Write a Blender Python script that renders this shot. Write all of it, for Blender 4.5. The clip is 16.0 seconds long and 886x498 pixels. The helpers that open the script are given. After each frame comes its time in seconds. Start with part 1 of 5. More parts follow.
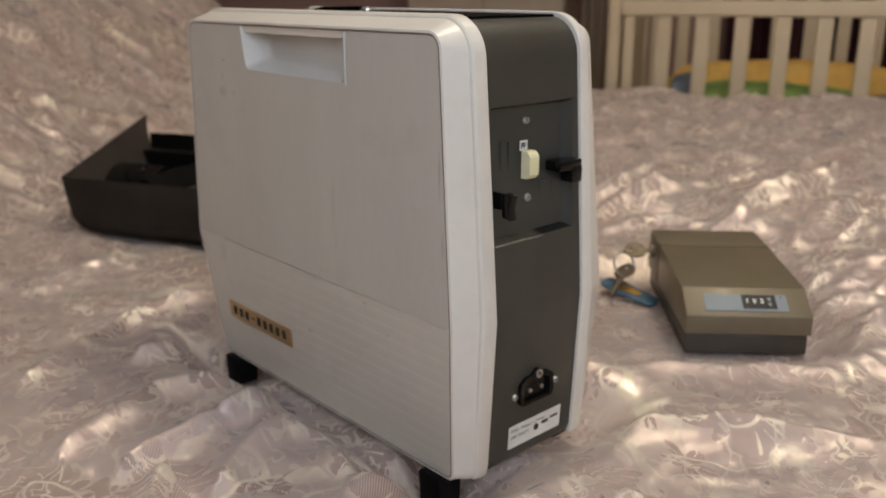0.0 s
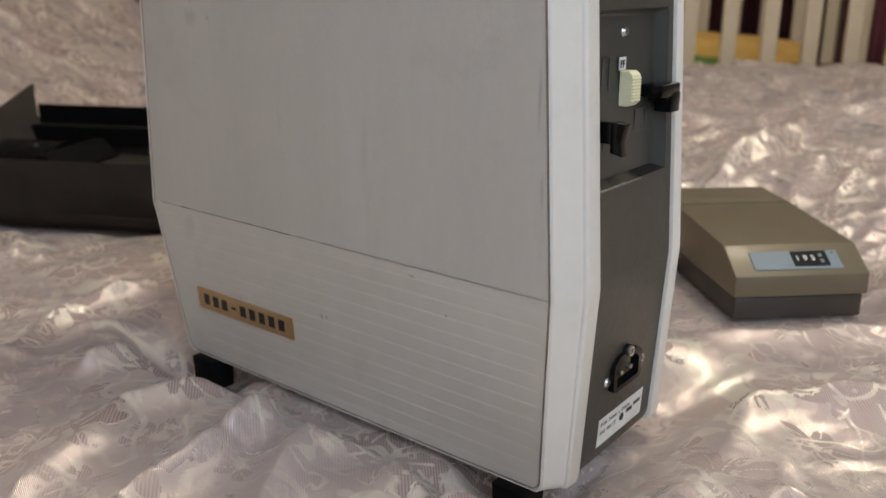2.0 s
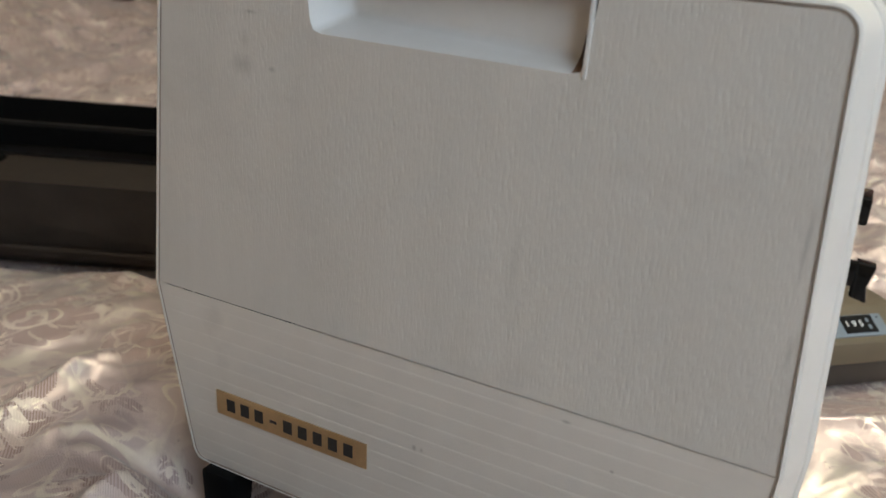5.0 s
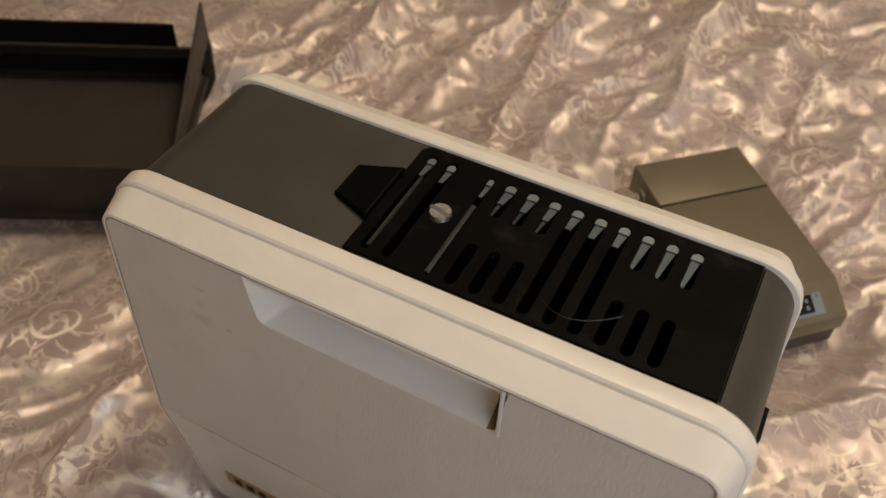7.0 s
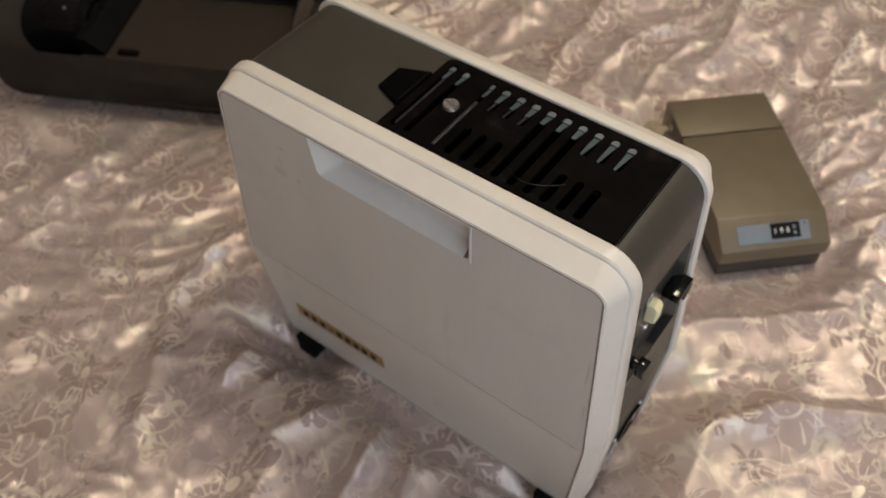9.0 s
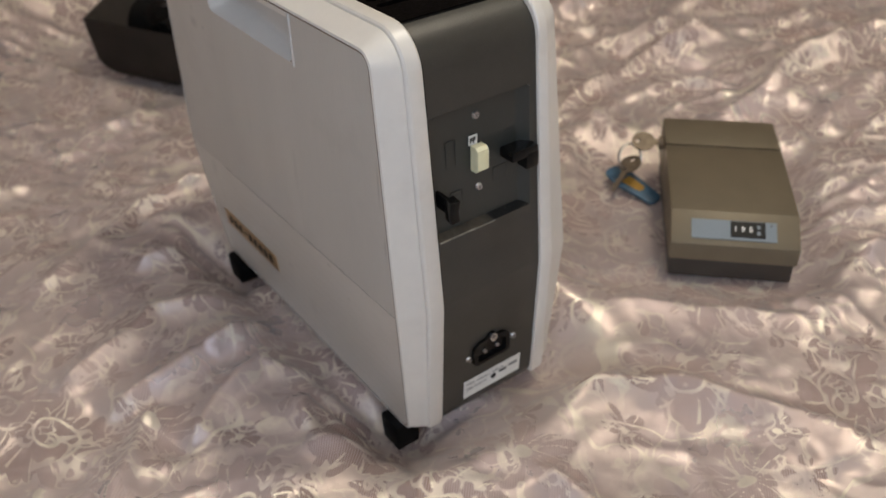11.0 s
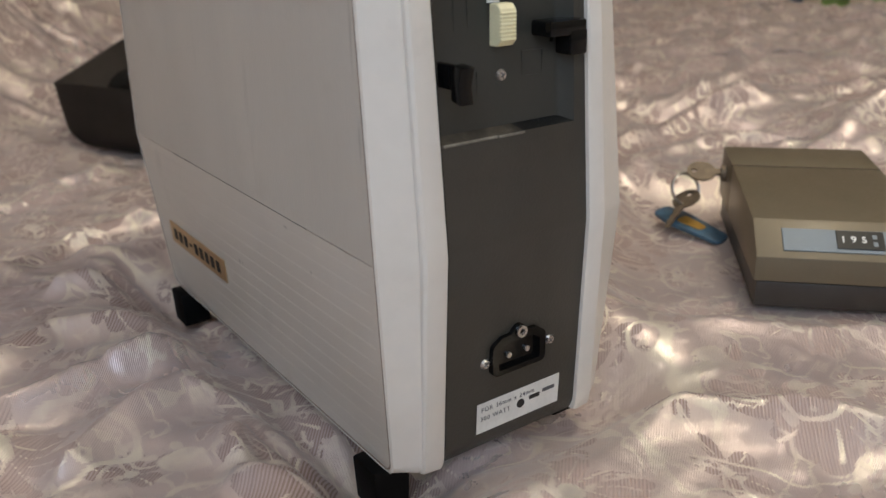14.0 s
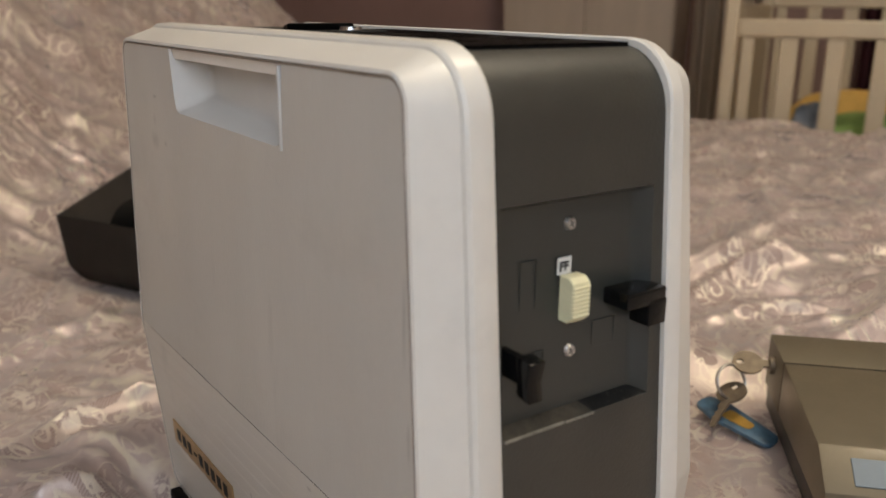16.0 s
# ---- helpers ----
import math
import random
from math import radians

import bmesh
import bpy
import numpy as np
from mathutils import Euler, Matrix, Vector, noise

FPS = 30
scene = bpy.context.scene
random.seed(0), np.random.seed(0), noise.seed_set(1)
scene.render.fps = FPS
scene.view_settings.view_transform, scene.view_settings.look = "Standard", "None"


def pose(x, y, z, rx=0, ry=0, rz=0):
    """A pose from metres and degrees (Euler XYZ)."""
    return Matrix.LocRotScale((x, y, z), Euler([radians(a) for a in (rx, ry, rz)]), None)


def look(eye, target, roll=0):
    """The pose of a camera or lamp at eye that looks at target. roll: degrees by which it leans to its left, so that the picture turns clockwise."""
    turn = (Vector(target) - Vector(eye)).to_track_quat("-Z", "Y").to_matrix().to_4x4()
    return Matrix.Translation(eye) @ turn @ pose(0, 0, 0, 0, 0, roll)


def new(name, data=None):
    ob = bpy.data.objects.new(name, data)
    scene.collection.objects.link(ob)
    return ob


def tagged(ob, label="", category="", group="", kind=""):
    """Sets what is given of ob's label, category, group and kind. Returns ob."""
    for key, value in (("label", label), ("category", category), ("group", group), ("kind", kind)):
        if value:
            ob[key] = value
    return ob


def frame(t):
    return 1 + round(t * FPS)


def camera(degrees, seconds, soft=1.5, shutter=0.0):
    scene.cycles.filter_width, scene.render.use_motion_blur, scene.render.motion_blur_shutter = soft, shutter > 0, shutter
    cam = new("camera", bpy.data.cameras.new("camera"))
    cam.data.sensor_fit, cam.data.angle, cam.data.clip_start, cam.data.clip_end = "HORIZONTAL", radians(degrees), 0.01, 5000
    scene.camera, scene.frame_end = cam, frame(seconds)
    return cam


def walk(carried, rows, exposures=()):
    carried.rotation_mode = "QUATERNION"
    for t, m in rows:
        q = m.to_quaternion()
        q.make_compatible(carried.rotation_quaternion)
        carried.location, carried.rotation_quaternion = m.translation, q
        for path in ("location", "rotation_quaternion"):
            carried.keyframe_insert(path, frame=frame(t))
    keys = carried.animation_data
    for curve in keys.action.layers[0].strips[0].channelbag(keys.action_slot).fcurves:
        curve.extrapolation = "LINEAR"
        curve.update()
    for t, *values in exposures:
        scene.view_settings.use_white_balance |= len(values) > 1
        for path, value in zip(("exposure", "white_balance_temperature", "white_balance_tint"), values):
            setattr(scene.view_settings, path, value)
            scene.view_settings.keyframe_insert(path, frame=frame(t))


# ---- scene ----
cam = camera(54.61, 16.0)
PATH = [
    (0, (0.33877, -0.32259, 0.29300), (-0.36770, 0.32316, 0.00332), -0.07),
    (0.5, (0.29788, -0.31066, 0.27910), (-0.38813, 0.35917, -0.00502), -0.31),
    (1, (0.26051, -0.30836, 0.26282), (-0.40157, 0.38496, -0.02170), -0.35),
    (1.5, (0.22795, -0.31554, 0.25282), (-0.40281, 0.40520, -0.03471), -0.25),
    (2, (0.18282, -0.32066, 0.23998), (-0.40941, 0.42779, -0.05850), 0.08),
    (2.5, (0.13809, -0.32251, 0.22603), (-0.40991, 0.45408, -0.08480), 0.69),
    (3, (0.09757, -0.32564, 0.21604), (-0.41160, 0.47714, -0.09428), 1.06),
    (3.5, (0.06460, -0.33214, 0.21158), (-0.40923, 0.49423, -0.09272), 1.47),
    (5.8, (-0.02468, -0.25926, 0.35002), (-0.40105, 0.55929, -0.08395), 4.53),
    (6, (-0.02657, -0.24241, 0.36815), (-0.39814, 0.55685, -0.10419), 3.99),
    (6.5, (-0.04431, -0.21254, 0.45592), (-0.36163, 0.50914, -0.15930), 4.14),
    (7, (-0.04651, -0.18444, 0.55318), (-0.33912, 0.43377, -0.17635), 2.66),
    (7.5, (-0.02906, -0.17943, 0.60830), (-0.31784, 0.38619, -0.16415), 2.04),
    (8, (0.02279, -0.19109, 0.64829), (-0.30594, 0.33155, -0.13834), -0.80),
    (8.5, (0.05238, -0.22498, 0.64714), (-0.30535, 0.28045, -0.13808), -1.45),
    (9, (0.07625, -0.26608, 0.63744), (-0.30751, 0.24208, -0.13360), -0.79),
    (9.5, (0.15909, -0.27110, 0.61309), (-0.28383, 0.23751, -0.12525), -0.99),
    (9.7, (0.19719, -0.26760, 0.58827), (-0.28105, 0.23889, -0.12920), -1.15),
    (11.8, (0.36907, -0.19507, 0.37444), (-0.34842, 0.26944, -0.14463), -2.29),
    (12, (0.37009, -0.19385, 0.35829), (-0.35358, 0.26912, -0.15352), -2.47),
    (12.5, (0.36014, -0.19375, 0.30079), (-0.37829, 0.27947, -0.17961), -2.38),
    (13, (0.33077, -0.18416, 0.26567), (-0.41705, 0.31371, -0.17352), -2.01),
    (13.5, (0.30253, -0.17425, 0.24427), (-0.45168, 0.34729, -0.15468), -1.48),
    (14, (0.27256, -0.16361, 0.23139), (-0.48976, 0.37425, -0.12857), -1.13),
    (14.5, (0.24142, -0.15412, 0.24022), (-0.52656, 0.39476, -0.08983), -0.67),
    (15, (0.22306, -0.14796, 0.25963), (-0.55054, 0.40642, -0.04730), -0.29),
    (15.5, (0.21355, -0.14450, 0.27349), (-0.56448, 0.41090, -0.02010), 0.28),
    (16, (0.20142, -0.14113, 0.29093), (-0.58083, 0.41811, 0.01646), 0.64),
]
EXPOSURES = [(0, -0.06, 6050, 9), (1, 0.0, 5850, 8), (2, 0.1, 5650, 6), (3.5, 0.18, 5550, 3), (6, 0.22, 6000, 4), (6.5, -0.03, 6450, 8), (7, -0.22, 6700, 11), (8, -0.19, 6400, 10), (9.5, -0.2, 6000, 10),
             (12, -0.23, 5750, 9), (13.5, -0.12, 5750, 8), (15, -0.02, 5900, 8), (16, -0.02, 6150, 9)]     # seconds, stops, kelvin, tint
walk(cam, [(t, look(eye, target, roll)) for t, eye, target, roll in PATH], EXPOSURES)

# ---------------------------------------------------------------- depth of field
cam.data.dof.use_dof = True
cam.data.dof.focus_distance = 0.42
cam.data.dof.aperture_fstop = 11.0

# ---------------------------------------------------------------- plan
# The projector stands square to the axes: front panel in y = 0, switch end towards +x, bedspread near z = 0.
# The bed, crib and walls lie turned by 28 degrees: u along the bed's far edge, v towards the crib.
BED_TURN = 28.0
CB, SB = math.cos(radians(BED_TURN)), math.sin(radians(BED_TURN))
EDGE_V = 1.66          # far edge of the bed
FLOOR_Z, CEIL_Z = -0.55, 1.95


def bed_to_world(u, v, z=0.0):
    return Vector((u * CB - v * SB, u * SB + v * CB, z))


def bed_pose(u, v, z, turn=0.0):
    p = bed_to_world(u, v, z)
    return pose(p.x, p.y, p.z, 0, 0, BED_TURN + turn)


# ---------------------------------------------------------------- world and lamps
world = bpy.data.worlds.new("evening_sky")
scene.world = world
world.use_nodes = True
wn, wl = world.node_tree.nodes, world.node_tree.links
sky = wn.new("ShaderNodeTexSky")
sky.sky_type, sky.sun_disc = "NISHITA", False
sky.sun_elevation, sky.sun_rotation = radians(14), radians(200)
wn["Background"].inputs["Strength"].default_value = 0.12
wl.new(sky.outputs["Color"], wn["Background"].inputs["Color"])


def lamp(name, kind, place, energy, colour, size=0.1, target=None, size_y=None):
    data = bpy.data.lights.new(name, kind)
    data.energy, data.color = energy, colour
    ob = new(name, data)
    if kind == "AREA":
        data.shape, data.size, data.size_y = "RECTANGLE", size, size_y or size
        ob.matrix_world = look(place, target)
    else:
        data.shadow_soft_size = size
        ob.location = place
    return ob


LAMP_UV = (0.32, 0.54)
lamp_place = bed_to_world(*LAMP_UV, 1.60)
lamp("ceiling_lamp_light", "POINT", lamp_place, 37.0, (1.0, 0.83, 0.60), 0.13)
WIN_U, WIN_Z, WIN_W, WIN_H = 0.62, 1.02, 1.2, 1.2     # window in the wall behind the camera
SOUTH_V = -1.12
win_place = bed_to_world(WIN_U, SOUTH_V + 0.02, WIN_Z)
lamp("window_daylight", "AREA", win_place, 14.5, (0.80, 0.89, 1.0), WIN_W, bed_to_world(WIN_U, 0, WIN_Z - 0.4), WIN_H)


# ---------------------------------------------------------------- materials
def shader(name, colour, rough=0.5, metal=0.0, vary=0.12, scale=30.0, bump=0.0, bump_scale=200.0, spec=0.5, coat=0.0, rough_vary=0.1, stretch=None, fleck=0.0, wear=None, smudges=()):
    """Colour with mottling at two scales, roughness that wanders, and fine relief."""
    m = bpy.data.materials.new(name)
    m.use_nodes = True
    nodes, links = m.node_tree.nodes, m.node_tree.links
    p = nodes["Principled BSDF"]
    p.inputs["Metallic"].default_value = metal
    p.inputs["Specular IOR Level"].default_value = spec
    p.inputs["Coat Weight"].default_value, p.inputs["Coat Roughness"].default_value = coat, 0.08
    co = nodes.new("ShaderNodeTexCoord")
    vec = co.outputs["Object"]
    if stretch:
        mp = nodes.new("ShaderNodeMapping")
        mp.inputs["Scale"].default_value = stretch
        links.new(vec, mp.inputs["Vector"])
        vec = mp.outputs["Vector"]
    big, fine = nodes.new("ShaderNodeTexNoise"), nodes.new("ShaderNodeTexNoise")
    big.inputs["Scale"].default_value, big.inputs["Detail"].default_value = scale, 3.0
    fine.inputs["Scale"].default_value, fine.inputs["Detail"].default_value = scale * 9, 4.0
    links.new(vec, big.inputs["Vector"]), links.new(vec, fine.inputs["Vector"])
    add = nodes.new("ShaderNodeMath")
    add.operation = "MULTIPLY_ADD"
    links.new(fine.outputs["Fac"], add.inputs[0])
    add.inputs[1].default_value = 0.5
    links.new(big.outputs["Fac"], add.inputs[2])
    ramp = nodes.new("ShaderNodeValToRGB")
    ramp.color_ramp.elements[0].position, ramp.color_ramp.elements[1].position = 0.45, 1.05
    lo, hi = [max(0, c * (1 - vary)) for c in colour], [min(1, c * (1 + vary)) for c in colour]
    ramp.color_ramp.elements[0].color, ramp.color_ramp.elements[1].color = (*lo, 1), (*hi, 1)
    links.new(add.outputs[0], ramp.inputs["Fac"])
    out = ramp.outputs["Color"]
    if fleck:
        sp = nodes.new("ShaderNodeTexNoise")
        sp.inputs["Scale"].default_value, sp.inputs["Detail"].default_value = scale * 2.2, 8.0
        links.new(vec, sp.inputs["Vector"])
        cut = nodes.new("ShaderNodeMapRange")
        cut.inputs["From Min"].default_value, cut.inputs["From Max"].default_value = 0.66, 0.74
        cut.inputs["To Max"].default_value = fleck
        links.new(sp.outputs["Fac"], cut.inputs["Value"])
        mix = nodes.new("ShaderNodeMix")
        mix.data_type = "RGBA"
        links.new(cut.outputs["Result"], mix.inputs["Factor"])
        links.new(out, mix.inputs["A"])
        mix.inputs["B"].default_value = (*[c * 0.35 for c in colour], 1)
        out = mix.outputs["Result"]
    if wear:
        amount, tone, wscale, wstretch = wear
        wm = nodes.new("ShaderNodeMapping")
        wm.inputs["Scale"].default_value, wm.inputs["Rotation"].default_value = wstretch, (0.3, 0.2, 0.5)
        links.new(co.outputs["Object"], wm.inputs["Vector"])
        wt, wcut, wmix = nodes.new("ShaderNodeTexNoise"), nodes.new("ShaderNodeMapRange"), nodes.new("ShaderNodeMix")
        wt.inputs["Scale"].default_value, wt.inputs["Detail"].default_value, wt.inputs["Roughness"].default_value = wscale, 7.0, 0.68
        links.new(wm.outputs["Vector"], wt.inputs["Vector"])
        wcut.inputs["From Min"].default_value, wcut.inputs["From Max"].default_value, wcut.inputs["To Max"].default_value = 0.56, 0.76, amount
        links.new(wt.outputs["Fac"], wcut.inputs["Value"])
        wmix.data_type = "RGBA"
        links.new(wcut.outputs["Result"], wmix.inputs["Factor"])
        links.new(out, wmix.inputs["A"])
        wmix.inputs["B"].default_value = (*tone, 1)
        out = wmix.outputs["Result"]
    for x, z, rx, rz, dark in smudges:       # single scuffs and finger marks, by place
        sub, mul, dist, cut, mix = [nodes.new("ShaderNode" + n) for n in ("VectorMath", "VectorMath", "VectorMath", "MapRange", "Mix")]
        sub.operation, mul.operation, dist.operation = "SUBTRACT", "MULTIPLY", "LENGTH"
        links.new(co.outputs["Object"], sub.inputs[0])
        sub.inputs[1].default_value = (x, 0, z)
        links.new(sub.outputs[0], mul.inputs[0])
        mul.inputs[1].default_value = (1 / rx, 0, 1 / rz)
        links.new(mul.outputs[0], dist.inputs[0])
        ragged = nodes.new("ShaderNodeMath")
        ragged.operation = "MULTIPLY_ADD"
        links.new(fine.outputs["Fac"], ragged.inputs[0])
        ragged.inputs[1].default_value = 1.4
        links.new(dist.outputs["Value"], ragged.inputs[2])
        cut.interpolation_type = "SMOOTHSTEP"
        cut.inputs["From Min"].default_value, cut.inputs["From Max"].default_value = 0.6, 1.7
        cut.inputs["To Min"].default_value, cut.inputs["To Max"].default_value = dark, 0.0
        links.new(ragged.outputs[0], cut.inputs["Value"])
        mix.data_type = "RGBA"
        links.new(cut.outputs["Result"], mix.inputs["Factor"])
        links.new(out, mix.inputs["A"])
        mix.inputs["B"].default_value = (0.16, 0.14, 0.115, 1)
        out = mix.outputs["Result"]
    links.new(out, p.inputs["Base Color"])
    rr = nodes.new("ShaderNodeMapRange")
    rr.inputs["To Min"].default_value, rr.inputs["To Max"].default_value = max(0.02, rough - rough_vary), min(1, rough + rough_vary)
    links.new(fine.outputs["Fac"], rr.inputs["Value"])
    links.new(rr.outputs["Result"], p.inputs["Roughness"])
    if bump:
        tex = nodes.new("ShaderNodeTexNoise")
        tex.inputs["Scale"].default_value, tex.inputs["Detail"].default_value = bump_scale, 3.0
        links.new(vec, tex.inputs["Vector"])
        b = nodes.new("ShaderNodeBump")
        b.inputs["Strength"].default_value, b.inputs["Distance"].default_value = bump, 0.001
        links.new(tex.outputs["Fac"], b.inputs["Height"])
        links.new(b.outputs["Normal"], p.inputs["Normal"])
    return m


M = {}
M["cover"] = shader("cream_cover_plastic", (0.72, 0.68, 0.61), 0.36, vary=0.05, scale=14, bump=0.06, bump_scale=900, wear=(0.14, (0.36, 0.31, 0.24), 30.0, (1.0, 1.0, 1.0)))
M["panel"] = shader("grained_panel_vinyl", (0.525, 0.493, 0.436), 0.40, vary=0.05, scale=9, bump=0.30, bump_scale=330, stretch=(2.3, 1, 0.55), fleck=0.12, wear=(0.22, (0.30, 0.27, 0.23), 11.0, (1.0, 1.0, 1.5)),
                    smudges=((-0.259, 0.2425, 0.0040, 0.0016, 0.5), (-0.264, 0.2190, 0.0090, 0.0070, 0.3), (-0.262, 0.2300, 0.0040, 0.0050, 0.18), (-0.247, 0.2190, 0.0026, 0.0018, 0.4), (-0.0172, 0.1900, 0.0016, 0.020, 0.35), (-0.0145, 0.150, 0.0014, 0.012, 0.3)))
# recess coloured lighter than the panel, standing in for light its ramp catches
M["recess"] = shader("lit_recess_plastic", (0.60, 0.58, 0.54), 0.42, vary=0.04, scale=20, bump=0.05, bump_scale=900, fleck=0.08)
M["panel_low"] = shader("ribbed_panel_plastic", (0.58, 0.54, 0.475), 0.35, vary=0.06, scale=9, bump=0.08, bump_scale=700, fleck=0.14, wear=(0.25, (0.32, 0.28, 0.23), 13.0, (0.5, 1.0, 2.0)),
                        smudges=((-0.1640, 0.0520, 0.0015, 0.0022, 0.5), (-0.1600, 0.0520, 0.0013, 0.0020, 0.4), (-0.0700, 0.0760, 0.0016, 0.0014, 0.55), (-0.0920, 0.0930, 0.0030, 0.0012, 0.45)))
M["dark"] = shader("charcoal_hammer_paint", (0.043, 0.040, 0.032), 0.42, vary=0.14, scale=30, bump=0.20, bump_scale=800, fleck=0.1)
M["pocket"] = shader("charcoal_smooth_plastic", (0.036, 0.038, 0.033), 0.32, spec=0.45, vary=0.06, scale=40, bump=0.03, bump_scale=800, rough_vary=0.02, fleck=0.06)
M["lip"] = shader("worn_lip_paint", (0.17, 0.155, 0.125), 0.6, vary=0.5, scale=160)
M["dust"] = shader("dusty_ledge", (0.048, 0.041, 0.031), 0.75, spec=0.2, vary=0.4, scale=180, bump=0.3, bump_scale=1400)
M["vent"] = shader("black_vent_plastic", (0.0030, 0.0025, 0.0023), 0.5, spec=0.03, vary=0.5, scale=55, bump=0.12, bump_scale=500, rough_vary=0.18, wear=(0.6, (0.026, 0.020, 0.018), 34.0, (1.0, 1.6, 1.0)))
M["specks"] = shader("speckled_black_shelf", (0.012, 0.012, 0.011), 0.6, spec=0.2, vary=0.4, scale=200, wear=(0.7, (0.10, 0.095, 0.085), 420.0, (1.0, 1.0, 1.0)))
M["bar"] = shader("worn_black_bar", (0.035, 0.036, 0.036), 0.35, 0.4, vary=0.5, scale=200)
M["fibre"] = shader("pale_fibre", (0.05, 0.046, 0.042), 0.7)
M["gloss"] = shader("glossy_black_plastic", (0.005, 0.005, 0.005), 0.10, spec=0.22, vary=0.2, scale=60, rough_vary=0.03)
M["inside"] = shader("black_inside", (0.006, 0.006, 0.006), 0.9, spec=0.1)
M["tab"] = shader("deep_black_plastic", (0.0012, 0.0012, 0.0012), 0.5, spec=0.05)
M["steel"] = shader("screw_steel", (0.62, 0.62, 0.62), 0.27, 1.0, vary=0.1, scale=300)
M["fin_edge"] = shader("bright_fin_cap", (0.17, 0.20, 0.215), 0.4, 0.5, vary=0.2, scale=120)
M["fin"] = shader("grey_metal_fin", (0.065, 0.088, 0.10), 0.5, 0.3, vary=0.2, scale=120)
M["ivory"] = shader("ivory_knob_plastic", (0.80, 0.74, 0.47), 0.42, vary=0.08, scale=70, bump=0.05, bump_scale=600)
M["paper"] = shader("white_sticker_paper", (0.74, 0.73, 0.68), 0.55, vary=0.1, scale=60, fleck=0.12)
M["ink"] = shader("black_ink", (0.02, 0.018, 0.016), 0.6)
M["ink_grey"] = shader("faded_ink", (0.10, 0.10, 0.10), 0.6)
M["gold"] = shader("gold_foil_label", (0.62, 0.45, 0.245), 0.38, 0.9, vary=0.14, scale=80, rough_vary=0.12, fleck=0.2)
M["foot"] = shader("black_rubber_foot", (0.0035, 0.0035, 0.0035), 0.6, spec=0.12, vary=0.3, scale=80)
M["joint"] = shader("grimy_joint", (0.27, 0.22, 0.175), 0.7, vary=0.3, scale=60)
# one brown for all faces of the gap beside the recess
M["brown_edge"] = shader("gap_face_brown", (0.20, 0.12, 0.07), 0.6, vary=0.2, scale=90)
M["champagne"] = shader("champagne_metallic_paint", (0.165, 0.136, 0.088), 0.50, 0.25, vary=0.07, scale=40, bump=0.05, bump_scale=1500, coat=0.05)
M["umber"] = shader("dark_umber_plastic", (0.036, 0.029, 0.023), 0.45, vary=0.15, scale=40, bump=0.05)
M["display"] = shader("silver_label_plate", (0.19, 0.225, 0.255), 0.55, 0.1, vary=0.05, scale=60)
M["counter"] = shader("black_counter_window", (0.010, 0.010, 0.010), 0.35, spec=0.15)
M["digit"] = shader("white_digit_paint", (0.72, 0.72, 0.70), 0.5)
M["nickel"] = shader("worn_nickel_key", (0.17, 0.13, 0.085), 0.5, 0.35, vary=0.3, scale=160, bump=0.08, bump_scale=700)
M["ring"] = shader("split_ring_steel", (0.40, 0.38, 0.35), 0.32, 1.0, vary=0.15, scale=200)
M["fob_blue"] = shader("blue_fob_plastic", (0.045, 0.10, 0.155), 0.45, vary=0.5, scale=120, coat=0.3)
M["fob_yellow"] = shader("yellow_fob_print", (0.36, 0.20, 0.03), 0.45, vary=0.2, scale=120)
M["tray"] = shader("dark_brown_tray_plastic", (0.040, 0.033, 0.027), 0.5, vary=0.3, scale=26, bump=0.1, bump_scale=500, rough_vary=0.15, wear=(0.4, (0.085, 0.066, 0.05), 12.0, (1.0, 1.0, 2.5)))
M["crib"] = shader("cream_crib_paint", (0.50, 0.41, 0.285), 0.45, vary=0.06, scale=12, bump=0.05)
M["wardrobe"] = shader("beige_wardrobe_laminate", (0.52, 0.43, 0.34), 0.5, vary=0.08, scale=6, stretch=(4, 4, 0.5))
M["mauve"] = shader("mauve_wall_paint", (0.34, 0.22, 0.19), 0.8, vary=0.08, scale=4, bump=0.1, bump_scale=60)
M["wall"] = shader("cream_wall_paint", (0.62, 0.54, 0.44), 0.8, vary=0.06, scale=4, bump=0.1, bump_scale=60)
M["ceil"] = shader("white_ceiling_paint", (0.78, 0.76, 0.72), 0.85, vary=0.03, scale=4)
M["floor"] = shader("brown_floor_boards", (0.22, 0.13, 0.08), 0.45, vary=0.25, scale=5, stretch=(0.3, 4, 1))
M["maroon"] = shader("maroon_curtain_cloth", (0.075, 0.018, 0.025), 0.8, vary=0.25, scale=20, stretch=(3, 3, 0.3), bump=0.2)
M["rose"] = shader("rose_curtain_cloth", (0.38, 0.13, 0.17), 0.75, vary=0.2, scale=20, stretch=(3, 3, 0.3), bump=0.2)
M["green"] = shader("green_baby_blanket", (0.24, 0.36, 0.10), 0.9, vary=0.25, scale=25, bump=0.4, bump_scale=300)
M["yellow"] = shader("yellow_plush_cushion", (0.62, 0.38, 0.10), 0.9, vary=0.2, scale=18, bump=0.4, bump_scale=300)
M["grey"] = shader("blue_grey_plush", (0.22, 0.25, 0.30), 0.9, vary=0.2, scale=25, bump=0.4, bump_scale=300)
M["orange"] = shader("orange_brown_plush", (0.42, 0.17, 0.05), 0.9, vary=0.2, scale=25, bump=0.4, bump_scale=300)
M["brownplush"] = shader("brown_mauve_bolster", (0.16, 0.09, 0.075), 0.9, vary=0.4, scale=25, bump=0.4, bump_scale=300)
M["white"] = shader("white_window_paint", (0.78, 0.78, 0.76), 0.4, vary=0.03, scale=8)

